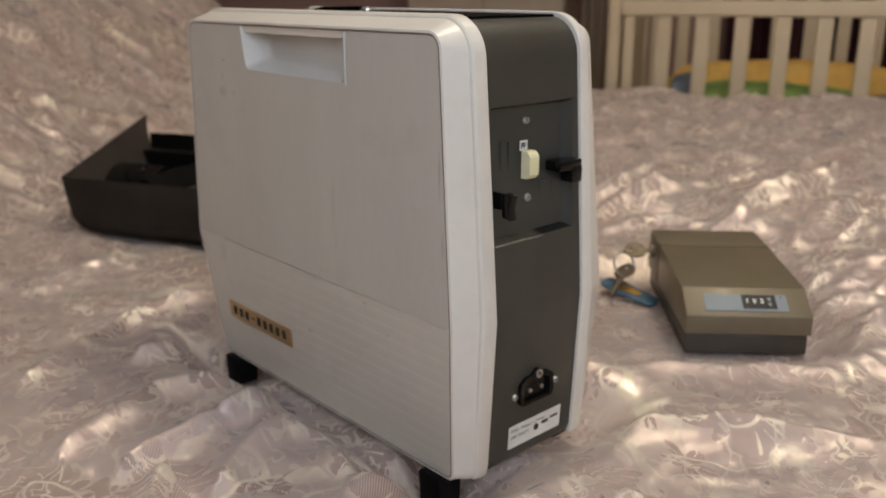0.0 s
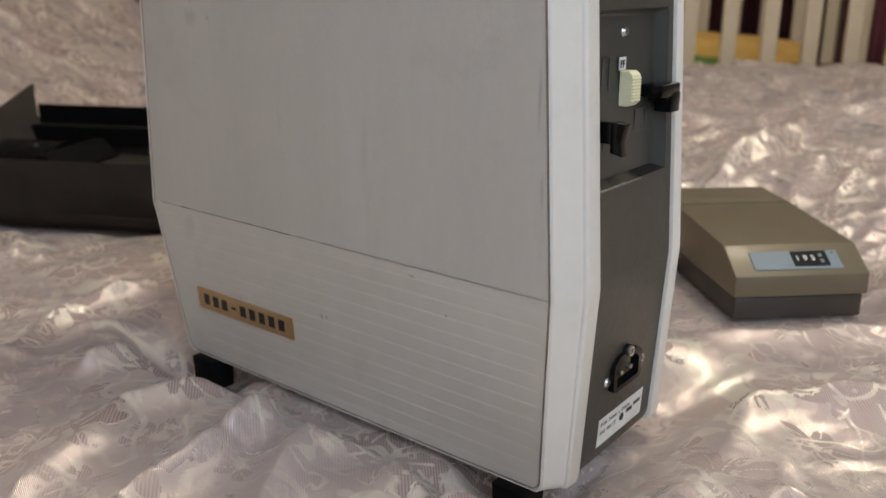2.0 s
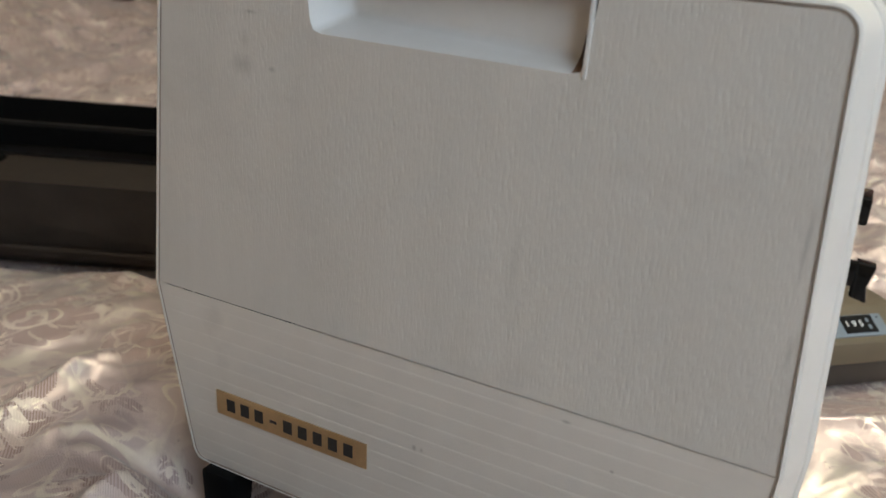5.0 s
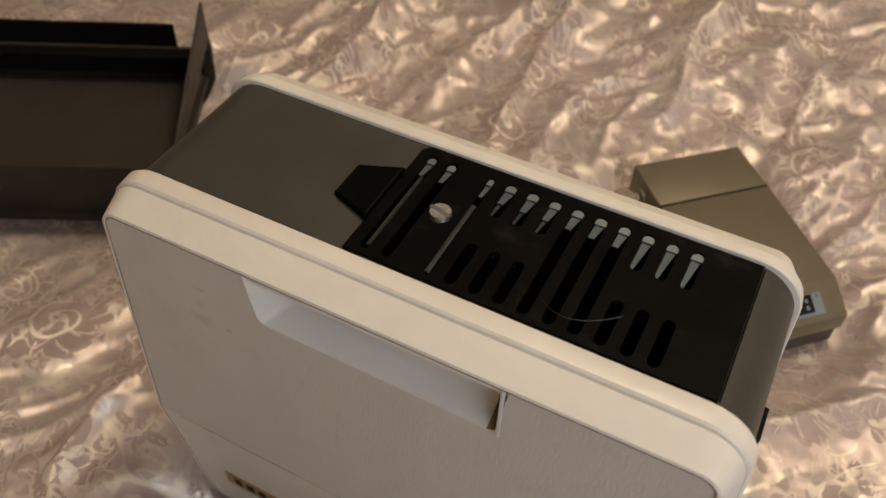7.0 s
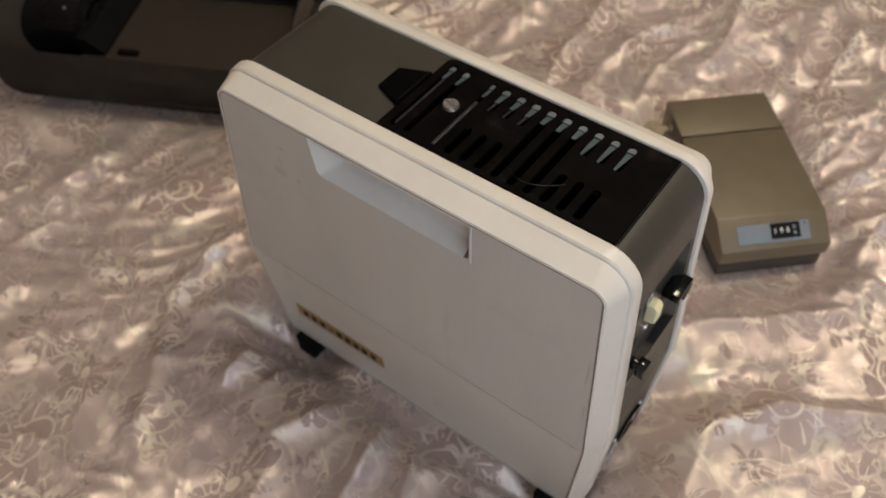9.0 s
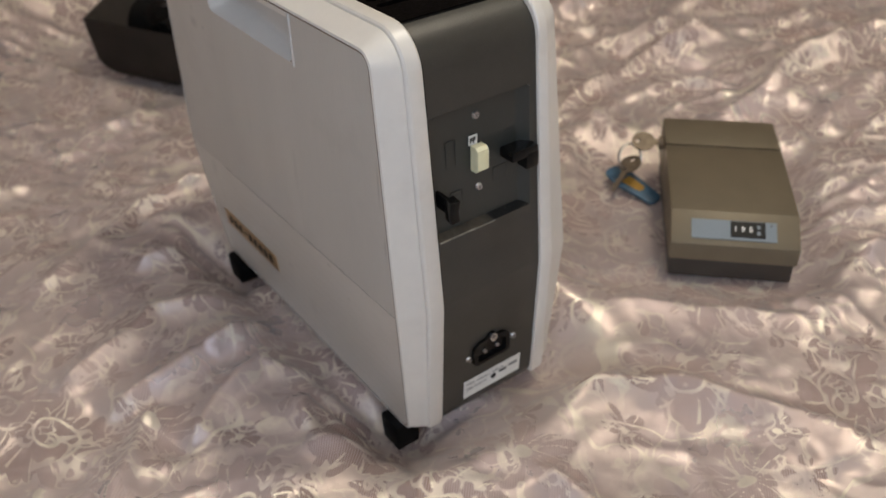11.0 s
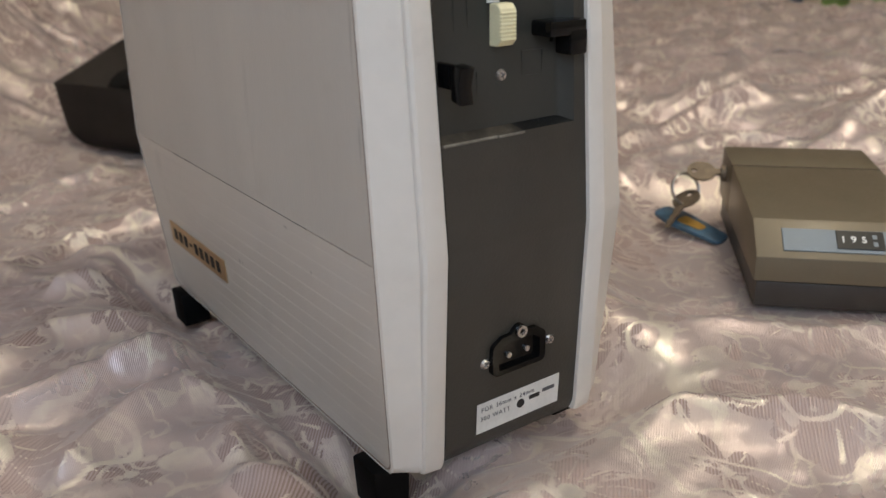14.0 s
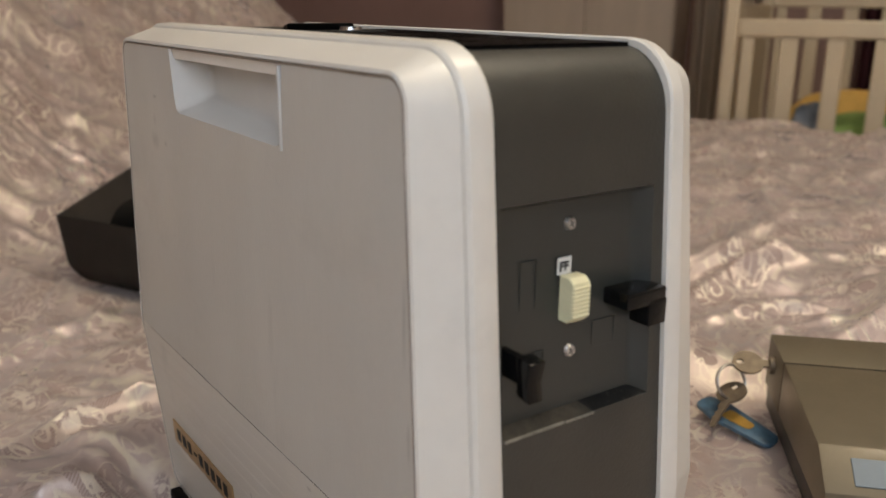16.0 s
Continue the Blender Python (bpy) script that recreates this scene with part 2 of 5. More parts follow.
glass = bpy.data.materials.new("window_glass")
glass.use_nodes = True
gp = glass.node_tree.nodes["Principled BSDF"]
gp.inputs["Transmission Weight"].default_value, gp.inputs["Roughness"].default_value, gp.inputs["IOR"].default_value = 1.0, 0.0, 1.45
shade = bpy.data.materials.new("lit_opal_shade")
shade.use_nodes = True
sp_ = shade.node_tree.nodes["Principled BSDF"]
sp_.inputs["Emission Color"].default_value, sp_.inputs["Emission Strength"].default_value = (1.0, 0.72, 0.45, 1), 9.0


def satin():
    """Pink jacquard satin: shiny ground, scrolls and petals woven matt, fine diagonal rib."""
    m = bpy.data.materials.new("pink_jacquard_satin")
    m.use_nodes = True
    nodes, links = m.node_tree.nodes, m.node_tree.links
    p = nodes["Principled BSDF"]

    def math_node(op, a, b=None, c=None):
        n = nodes.new("ShaderNodeMath")
        n.operation = op
        for k, v in enumerate((a, b, c)):
            if v is None:
                continue
            if isinstance(v, (int, float)):
                n.inputs[k].default_value = v
            else:
                links.new(v, n.inputs[k])
        return n.outputs[0]

    def span(v, a, b, lo=0.0, hi=1.0):
        n = nodes.new("ShaderNodeMapRange")
        n.interpolation_type = "SMOOTHSTEP"
        links.new(v, n.inputs["Value"])
        for key, val in (("From Min", a), ("From Max", b), ("To Min", lo), ("To Max", hi)):
            n.inputs[key].default_value = val
        return n.outputs["Result"]

    co = nodes.new("ShaderNodeTexCoord").outputs["Object"]
    flat = nodes.new("ShaderNodeVectorMath")
    flat.operation = "MULTIPLY"
    links.new(co, flat.inputs[0])
    flat.inputs[1].default_value = (1, 1, 0)
    warp = nodes.new("ShaderNodeTexNoise")
    warp.inputs["Scale"].default_value, warp.inputs["Detail"].default_value = 16.0, 2.0
    links.new(flat.outputs[0], warp.inputs["Vector"])
    off = nodes.new("ShaderNodeVectorMath")
    off.operation = "MULTIPLY_ADD"
    links.new(warp.outputs["Color"], off.inputs[0])
    off.inputs[1].default_value = (0.024, 0.024, 0)
    links.new(flat.outputs[0], off.inputs[2])
    step = nodes.new("ShaderNodeVectorMath")
    step.operation = "SNAP"
    links.new(off.outputs[0], step.inputs[0])
    step.inputs[1].default_value = (0.0010, 0.0010, 1)
    where = step.outputs[0]          # figures step from thread to thread

    def cell(scale, seed):
        """Polar coordinates round the nearest motif's centre, each motif turned and mirrored by chance."""
        shift = nodes.new("ShaderNodeVectorMath")
        links.new(where, shift.inputs[0])
        shift.inputs[1].default_value = (seed, seed * 0.7, 0)
        vor = nodes.new("ShaderNodeTexVoronoi")
        vor.voronoi_dimensions = "2D"
        vor.inputs["Scale"].default_value, vor.inputs["Randomness"].default_value = scale, 0.5
        links.new(shift.outputs[0], vor.inputs["Vector"])
        loc = nodes.new("ShaderNodeVectorMath")
        loc.operation = "SUBTRACT"
        links.new(shift.outputs[0], loc.inputs[0]), links.new(vor.outputs["Position"], loc.inputs[1])
        col = nodes.new("ShaderNodeSeparateColor")
        links.new(vor.outputs["Color"], col.inputs[0])
        rot = nodes.new("ShaderNodeVectorRotate")
        rot.rotation_type = "Z_AXIS"
        links.new(loc.outputs[0], rot.inputs["Vector"]), links.new(math_node("MULTIPLY", col.outputs[2], 6.28), rot.inputs["Angle"])
        squeeze = nodes.new("ShaderNodeVectorMath")
        squeeze.operation = "MULTIPLY_ADD"
        links.new(rot.outputs[0], squeeze.inputs[0])
        squeeze.inputs[1].default_value, squeeze.inputs[2].default_value = (0.86, 1.22, 1.0), (0.005, 0.003, 0.0)
        xyz = nodes.new("ShaderNodeSeparateXYZ")
        links.new(squeeze.outputs[0], xyz.inputs[0])
        size = nodes.new("ShaderNodeVectorMath")
        size.operation = "LENGTH"
        links.new(squeeze.outputs[0], size.inputs[0])
        way = math_node("SUBTRACT", math_node("MULTIPLY", math_node("GREATER_THAN", col.outputs[0], 0.5), 2.0), 1.0)
        spin = math_node("MULTIPLY", math_node("ARCTAN2", xyz.outputs[1], xyz.outputs[0]), way)
        return size.outputs["Value"], spin, col.outputs[1]

    def coil(r, spin, chance, pitch):
        """Distance from a spiral line of that pitch, signed."""
        turns = math_node("ADD", math_node("MULTIPLY_ADD", spin, -1 / (2 * math.pi), math_node("MULTIPLY", r, 1 / pitch)), chance)
        return math_node("MULTIPLY", math_node("SUBTRACT", math_node("FRACT", turns), 0.5), pitch)

    def stroke(d, width):
        return span(math_node("ABSOLUTE", d), width * 0.6, width * 1.2, 1.0, 0.0)

    def between(r, a, b, soft=0.0012):
        return math_node("MULTIPLY", span(r, a - soft, a + soft), span(r, b - soft, b + soft, 1.0, 0.0))

    def scallop(spin, count, power, low, high):
        """Radius that swings between low and high in rounded lobes round the motif."""
        wave = math_node("ABSOLUTE", math_node("SINE", math_node("MULTIPLY", spin, count * 0.5)))
        return math_node("MULTIPLY_ADD", math_node("POWER", wave, power), high - low, low)

    def veins(r, spin, count, lean_by, width):
        return stroke(math_node("MULTIPLY", math_node("SINE", math_node("MULTIPLY_ADD", r, lean_by, math_node("MULTIPLY", spin, count * 0.5))), 0.0075), width)

    # large leafy scrolls and palmettes
    r, spin, chance = cell(10.8, 3.1)
    turned = math_node("MULTIPLY_ADD", chance, 40.0, spin)
    notch = math_node("MULTIPLY", math_node("ABSOLUTE", math_node("SINE", math_node("MULTIPLY_ADD", r, 190.0, math_node("MULTIPLY", turned, 8.0)))), 0.0052)
    scroll_on = span(chance, 0.40, 0.41)
    palm_on = math_node("SUBTRACT", 1.0, scroll_on)
    scroll_r = math_node("ADD", scallop(turned, 5, 0.55, 0.0195, 0.0385), notch)
    palm_r = math_node("ADD", scallop(turned, 7, 0.7, 0.0115, 0.0330), notch)
    reach = math_node("ADD", math_node("MULTIPLY", scroll_r, scroll_on), math_node("MULTIPLY", palm_r, palm_on))
    rest = math_node("SUBTRACT", reach, r)
    leaves = span(rest, 0.0, 0.0009)
    curl = math_node("MULTIPLY", stroke(coil(r, spin, chance, 0.0135), 0.0014), math_node("MULTIPLY", between(r, 0.0016, 0.0225), scroll_on))
    rays = math_node("MULTIPLY", veins(r, turned, 10, 70.0, 0.0013), math_node("MULTIPLY", between(r, 0.0205, 0.036), scroll_on))
    spokes = math_node("MULTIPLY", veins(r, turned, 14, 38.0, 0.0012), math_node("MULTIPLY", between(r, 0.0075, 0.028), palm_on))
    eye = math_node("MULTIPLY", span(r, 0.0050, 0.0062, 1.0, 0.0), palm_on)
    inside = math_node("MULTIPLY", math_node("MAXIMUM", math_node("MAXIMUM", curl, rays), math_node("MAXIMUM", spokes, eye)), leaves)
    edges = math_node("MULTIPLY", stroke(math_node("ADD", rest, 0.0012), 0.0010), span(math_node("SINE", math_node("MULTIPLY", turned, 2.0)), -0.3, 0.1))
    # small leaf sprays between them
    free = span(rest, -0.0065, -0.0040, 1.0, 0.0)
    r2, spin2, chance2 = cell(19.0, 8.7)
    turned2 = math_node("MULTIPLY_ADD", chance2, 40.0, spin2)
    rest2 = math_node("SUBTRACT", scallop(turned2, 5, 0.8, 0.0040, 0.0200), r2)
    spray = math_node("MULTIPLY", span(rest2, 0.0, 0.0008), free)
    spray_in = math_node("MULTIPLY", math_node("MAXIMUM", veins(r2, turned2, 10, 30.0, 0.0010), span(r2, 0.0026, 0.0034, 1.0, 0.0)), spray)
    # thin vines that join the motifs
    vine_n = nodes.new("ShaderNodeTexNoise")
    vine_n.inputs["Scale"].default_value, vine_n.inputs["Detail"].default_value, vine_n.inputs["Distortion"].default_value = 17.0, 0.0, 0.8
    links.new(where, vine_n.inputs["Vector"])
    vine = math_node("MULTIPLY", stroke(math_node("MULTIPLY", math_node("SUBTRACT", vine_n.outputs["Fac"], 0.5), 0.055), 0.0011), free)
    worm_n = nodes.new("ShaderNodeTexNoise")
    worm_n.inputs["Scale"].default_value, worm_n.inputs["Detail"].default_value, worm_n.inputs["Distortion"].default_value = 46.0, 1.0, 1.2
    links.new(where, worm_n.inputs["Vector"])
    worm = math_node("MULTIPLY", stroke(math_node("MULTIPLY", math_node("SUBTRACT", worm_n.outputs["Fac"], 0.58), 0.030), 0.0013), 0.65)
    rim = math_node("MAXIMUM", math_node("MAXIMUM", inside, spray_in), math_node("MAXIMUM", math_node("MULTIPLY", edges, 0.8), math_node("MAXIMUM", vine, worm)))
    fig = math_node("SUBTRACT", math_node("MAXIMUM", leaves, spray), rim)
    fig = math_node("MAXIMUM", fig, 0.0)
    # diagonal threads that float over the figures
    rib = nodes.new("ShaderNodeTexWave")
    rib.wave_type, rib.bands_direction = "BANDS", "DIAGONAL"
    rib.inputs["Scale"].default_value, rib.inputs["Distortion"].default_value = 290.0, 0.5
    links.new(flat.outputs[0], rib.inputs["Vector"])
    ribv = span(rib.outputs["Fac"], 0.35, 0.75)
    weave = nodes.new("ShaderNodeTexWave")
    weave.wave_type, weave.bands_direction = "BANDS", "DIAGONAL"
    weave.inputs["Scale"].default_value, weave.inputs["Distortion"].default_value = 620.0, 0.4
    links.new(flat.outputs[0], weave.inputs["Vector"])
    dye = nodes.new("ShaderNodeTexNoise")
    dye.inputs["Scale"].default_value, dye.inputs["Detail"].default_value = 9.0, 5.0
    links.new(co, dye.inputs["Vector"])
    crush = nodes.new("ShaderNodeTexNoise")
    crush.inputs["Scale"].default_value, crush.inputs["Detail"].default_value = 34.0, 3.0
    links.new(co, crush.inputs["Vector"])
    ground = nodes.new("ShaderNodeValToRGB")
    ground.color_ramp.elements[0].color, ground.color_ramp.elements[1].color = (0.60, 0.49, 0.475, 1), (0.80, 0.675, 0.59, 1)
    ground.color_ramp.elements[0].position, ground.color_ramp.elements[1].position = 0.3, 0.7
    links.new(dye.outputs["Fac"], ground.inputs["Fac"])
    # the figures show the dull mauve weft, hatched by the floating threads
    weft = nodes.new("ShaderNodeMix")
    weft.data_type = "RGBA"
    links.new(math_node("MULTIPLY", ribv, span(dye.outputs["Fac"], 0.36, 0.60, 0.25, 1.0)), weft.inputs["Factor"])
    weft.inputs["A"].default_value, weft.inputs["B"].default_value = (0.50, 0.385, 0.345, 1), (0.31, 0.215, 0.175, 1)
    mix = nodes.new("ShaderNodeMix")
    mix.data_type = "RGBA"
    links.new(math_node("MULTIPLY", fig, span(dye.outputs["Fac"], 0.34, 0.56, 0.62, 1.0)), mix.inputs["Factor"])
    links.new(ground.outputs["Color"], mix.inputs["A"])
    links.new(weft.outputs["Result"], mix.inputs["B"])
    mix2 = nodes.new("ShaderNodeMix")
    mix2.data_type = "RGBA"
    links.new(math_node("MULTIPLY", rim, span(crush.outputs["Fac"], 0.38, 0.58, 0.25, 0.95)), mix2.inputs["Factor"])
    links.new(mix.outputs["Result"], mix2.inputs["A"])
    mix2.inputs["B"].default_value = (0.96, 0.88, 0.735, 1)
    links.new(mix2.outputs["Result"], p.inputs["Base Color"])
    shine = math_node("SUBTRACT", 1.0, fig)
    links.new(math_node("MULTIPLY_ADD", fig, 0.22, math_node("MULTIPLY_ADD", dye.outputs["Fac"], 0.10, 0.235)), p.inputs["Roughness"])
    links.new(math_node("MULTIPLY_ADD", shine, 0.42, 0.10), p.inputs["Metallic"])
    links.new(math_node("MULTIPLY_ADD", shine, 0.55, 0.10), p.inputs["Coat Weight"])
    p.inputs["Coat Roughness"].default_value, p.inputs["Coat IOR"].default_value = 0.18, 1.9
    p.inputs["Sheen Weight"].default_value, p.inputs["Sheen Roughness"].default_value = 0.2, 0.4
    grain_way = nodes.new("ShaderNodeTangent")
    grain_way.direction_type, grain_way.uv_map = "UV_MAP", "threads"
    links.new(grain_way.outputs[0], p.inputs["Tangent"])
    links.new(math_node("MULTIPLY_ADD", shine, 0.45, 0.10), p.inputs["Anisotropic"])
    p.inputs["Specular IOR Level"].default_value = 0.6
    thread = nodes.new("ShaderNodeTexNoise")
    thread.inputs["Scale"].default_value, thread.inputs["Detail"].default_value = 700.0, 2.0
    links.new(co, thread.inputs["Vector"])
    relief = math_node("MULTIPLY_ADD", rim, 0.85, math_node("MULTIPLY", math_node("MULTIPLY", fig, ribv), -0.07))
    grain = math_node("MULTIPLY_ADD", thread.outputs["Fac"], 0.05, math_node("MULTIPLY", weave.outputs["Fac"], 0.055))
    height = math_node("ADD", relief, math_node("MULTIPLY_ADD", crush.outputs["Fac"], 1.2, grain))
    b = nodes.new("ShaderNodeBump")
    b.inputs["Strength"].default_value, b.inputs["Distance"].default_value = 0.7, 0.003
    links.new(height, b.inputs["Height"])
    links.new(b.outputs["Normal"], p.inputs["Normal"])
    glint = nodes.new("ShaderNodeBump")
    glint.inputs["Strength"].default_value, glint.inputs["Distance"].default_value = 1.0, 0.0009
    links.new(math_node("MULTIPLY_ADD", weave.outputs["Fac"], 0.14, math_node("MULTIPLY", thread.outputs["Fac"], 0.75)), glint.inputs["Height"])
    links.new(b.outputs["Normal"], glint.inputs["Normal"])
    links.new(glint.outputs["Normal"], p.inputs["Coat Normal"])
    return m


M["satin"] = satin()


# ---------------------------------------------------------------- building helpers
def mesh_of(name, bm, material, smooth=False):
    bmesh.ops.recalc_face_normals(bm, faces=bm.faces)
    me = bpy.data.meshes.new(name)
    bm.to_mesh(me)
    bm.free()
    me.materials.append(material)
    if smooth:
        for f in me.polygons:
            f.use_smooth = True
        me.set_sharp_from_angle(angle=radians(smooth if smooth is not True else 40))
    return me


def part(name, bm, material, parent=None, label="", smooth=False):
    ob = new(name, mesh_of(name, bm, material, smooth))
    if parent:
        ob.parent = parent
    if label:
        ob["label"] = label
    return ob


def empty(name, m=None):
    ob = new(name)
    ob.empty_display_size = 0.02
    if m is not None:
        ob.matrix_world = m
    return ob


def box(x0, x1, y0, y1, z0, z1, bevel=0.0, seg=2, taper=None):
    bm = bmesh.new()
    bmesh.ops.create_cube(bm, size=1.0)
    for v in bm.verts:
        if taper and v.co.z < 0:
            v.co.x *= taper
            v.co.y *= taper
        v.co = Vector(((x0 + x1) / 2 + v.co.x * (x1 - x0), (y0 + y1) / 2 + v.co.y * (y1 - y0), (z0 + z1) / 2 + v.co.z * (z1 - z0)))
    if bevel:
        bmesh.ops.bevel(bm, geom=bm.edges[:], offset=bevel, segments=seg, affect="EDGES", profile=0.5)
    return bm


def cyl(r, depth, m, seg=24, r2=None, bevel=0.0):
    bm = bmesh.new()
    bmesh.ops.create_cone(bm, cap_ends=True, segments=seg, radius1=r, radius2=r if r2 is None else r2, depth=depth)
    if bevel:
        edges = [e for e in bm.edges if all(len(f.verts) != 4 for f in e.link_faces) or any(len(f.verts) > 4 for f in e.link_faces)]
        bmesh.ops.bevel(bm, geom=edges, offset=bevel, segments=2, affect="EDGES", profile=0.5)
    bmesh.ops.transform(bm, matrix=m, verts=bm.verts)
    return bm


def join(*bms):
    out = bmesh.new()
    for b in bms:
        tmp = bpy.data.meshes.new("tmp")
        b.to_mesh(tmp)
        b.free()
        out.from_mesh(tmp)
        bpy.data.meshes.remove(tmp)
    return out


def prism(points, y0, y1, bevel=0.0, seg=2):
    """A closed outline of (x, z), drawn out along y."""
    bm = bmesh.new()
    a = [bm.verts.new((x, y0, z)) for x, z in points]
    b = [bm.verts.new((x, y1, z)) for x, z in points]
    bm.faces.new(a)
    bm.faces.new(b[::-1])
    n = len(a)
    for i in range(n):
        bm.faces.new((a[i], b[i], b[(i + 1) % n], a[(i + 1) % n]))
    if bevel:
        bmesh.ops.recalc_face_normals(bm, faces=bm.faces)
        edges = [e for e in bm.edges if len(e.link_faces) == 2 and e.calc_face_angle() > radians(25)]
        bmesh.ops.bevel(bm, geom=edges, offset=bevel, segments=seg, affect="EDGES", profile=0.5)
    return bm


def rounded(points, radii, seg=6):
    """A closed outline of (x, z) with its corners rounded."""
    out, n = [], len(points)
    for i, (p, r) in enumerate(zip(points, radii)):
        p, a, b = Vector(p), Vector(points[i - 1]), Vector(points[(i + 1) % n])
        da, db = (a - p).normalized(), (b - p).normalized()
        half = da.angle(db) / 2
        if r < 1e-6:
            out.append(tuple(p))
            continue
        cut = r / math.tan(half)
        centre = p + (da + db).normalized() * (r / math.sin(half))
        s, e = p + da * cut - centre, p + db * cut - centre
        whole = s.angle_signed(e)
        for k in range(seg + 1):
            q = Vector(s)
            q.rotate(Matrix.Rotation(-whole * k / seg, 2))
            out.append(tuple(centre + q))
    return out


def lofted(rings, close_ends=(False, False)):
    bm = bmesh.new()
    rows = [[bm.verts.new(p) for p in ring] for ring in rings]
    n = len(rows[0])
    for a, b in zip(rows, rows[1:]):
        for i in range(n):
            bm.faces.new((a[i], a[(i + 1) % n], b[(i + 1) % n], b[i]))
    if close_ends[0]:
        bm.faces.new(rows[0])
    if close_ends[1]:
        bm.faces.new(rows[-1][::-1])
    return bm


def lettering(text, size, m, name, material, parent, depth=0.0003, spacing=1.0, bold=0.0):
    cu = bpy.data.curves.new(name, "FONT")
    cu.body, cu.size, cu.align_x, cu.align_y, cu.extrude, cu.space_character = text, size, "CENTER", "CENTER", depth, spacing
    cu.offset = size * bold
    tmp = new(name, cu)
    bpy.context.view_layer.update()
    me = bpy.data.meshes.new_from_object(tmp.evaluated_get(bpy.context.evaluated_depsgraph_get()))
    bpy.data.objects.remove(tmp)
    bpy.data.curves.remove(cu)
    me.transform(m)
    me.materials.clear()
    me.materials.append(material)
    ob = new(name, me)
    ob.parent = parent
    return ob


# ---------------------------------------------------------------- room
def uv_box(name, u0, u1, v0, v1, z0, z1, material, kind="structure", label="", category=""):
    bm = box(u0, u1, v0, v1, z0, z1)
    bmesh.ops.transform(bm, matrix=pose(0, 0, 0, 0, 0, BED_TURN), verts=bm.verts)
    ob = part(name, bm, material)
    return tagged(ob, label, category, kind=kind)


U0, U1, V0, V1 = -2.5, 2.2, SOUTH_V, 3.0
uv_box("floor", U0 - 0.1, U1 + 0.1, V0 - 0.1, V1 + 0.1, FLOOR_Z - 0.1, FLOOR_Z, M["floor"], label="brown wooden floor under the bed", category="floor")
uv_box("ceiling", U0 - 0.1, U1 + 0.1, V0 - 0.1, V1 + 0.1, CEIL_Z, CEIL_Z + 0.1, M["ceil"], label="plain white painted ceiling", category="ceiling")
uv_box("wall_west", U0 - 0.1, U0, V0, V1, FLOOR_Z, CEIL_Z, M["mauve"], label="dark mauve painted bedroom wall", category="wall")
uv_box("wall_north", U0, U1, V1, V1 + 0.1, FLOOR_Z, CEIL_Z, M["mauve"], label="dark mauve painted wall behind the crib", category="wall")
uv_box("wall_east", U1, U1 + 0.1, V0, V1, FLOOR_Z, CEIL_Z, M["wall"], label="plain cream painted wall", category="wall")


def south_wall():
    u0, u1, z0, z1 = WIN_U - WIN_W / 2, WIN_U + WIN_W / 2, WIN_Z - WIN_H / 2, WIN_Z + WIN_H / 2
    a, b = V0 - 0.1, V0
    bm = join(box(U0, u0, a, b, FLOOR_Z, CEIL_Z), box(u1, U1, a, b, FLOOR_Z, CEIL_Z), box(u0, u1, a, b, FLOOR_Z, z0), box(u0, u1, a, b, z1, CEIL_Z))
    turn = pose(0, 0, 0, 0, 0, BED_TURN)
    bmesh.ops.transform(bm, matrix=turn, verts=bm.verts)
    tagged(part("wall_south", bm, M["wall"]), "plain cream wall with the window opening", "wall", kind="structure")
    win = empty("window_1", turn)
    tagged(win, "white painted window with two clear panes", "window", kind="structure")
    f, c, d = 0.05, V0 - 0.08, V0 - 0.03
    part("window_frame", join(box(u0, u1, c, d, z0, z0 + f), box(u0, u1, c, d, z1 - f, z1), box(u0, u0 + f, c, d, z0 + f, z1 - f), box(u1 - f, u1, c, d, z0 + f, z1 - f),
                              box(WIN_U - 0.03, WIN_U + 0.03, c, d, z0 + f, z1 - f)), M["white"], win)
    for p, q in ((u0 + f, WIN_U - 0.03), (WIN_U + 0.03, u1 - f)):
        pane = part("pane", box(p, q, V0 - 0.056, V0 - 0.05, z0 + f, z1 - f), glass, win)
        pane.visible_shadow = False
    part("window_sill", box(u0 - 0.05, u1 + 0.05, V0 - 0.03, V0 + 0.12, z0 - 0.03, z0, 0.005), M["white"], win)


south_wall()


def ceiling_lamp():
    p = lamp_place
    ob = empty("ceiling_lamp", pose(p.x, p.y, 0))
    tagged(ob, "hanging ceiling lamp with a warm opal glass shade", "lamp")
    part("rod", cyl(0.008, CEIL_Z - 1.72, pose(0, 0, (CEIL_Z + 1.72) / 2)), M["steel"], ob)
    part("canopy", cyl(0.05, 0.03, pose(0, 0, CEIL_Z - 0.015), bevel=0.004), M["white"], ob)
    bm = cyl(0.06, 0.06, pose(0, 0, 1.70), seg=32, r2=0.03)
    part("shade", bm, M["white"], ob)
    return ob


ceiling_lamp()


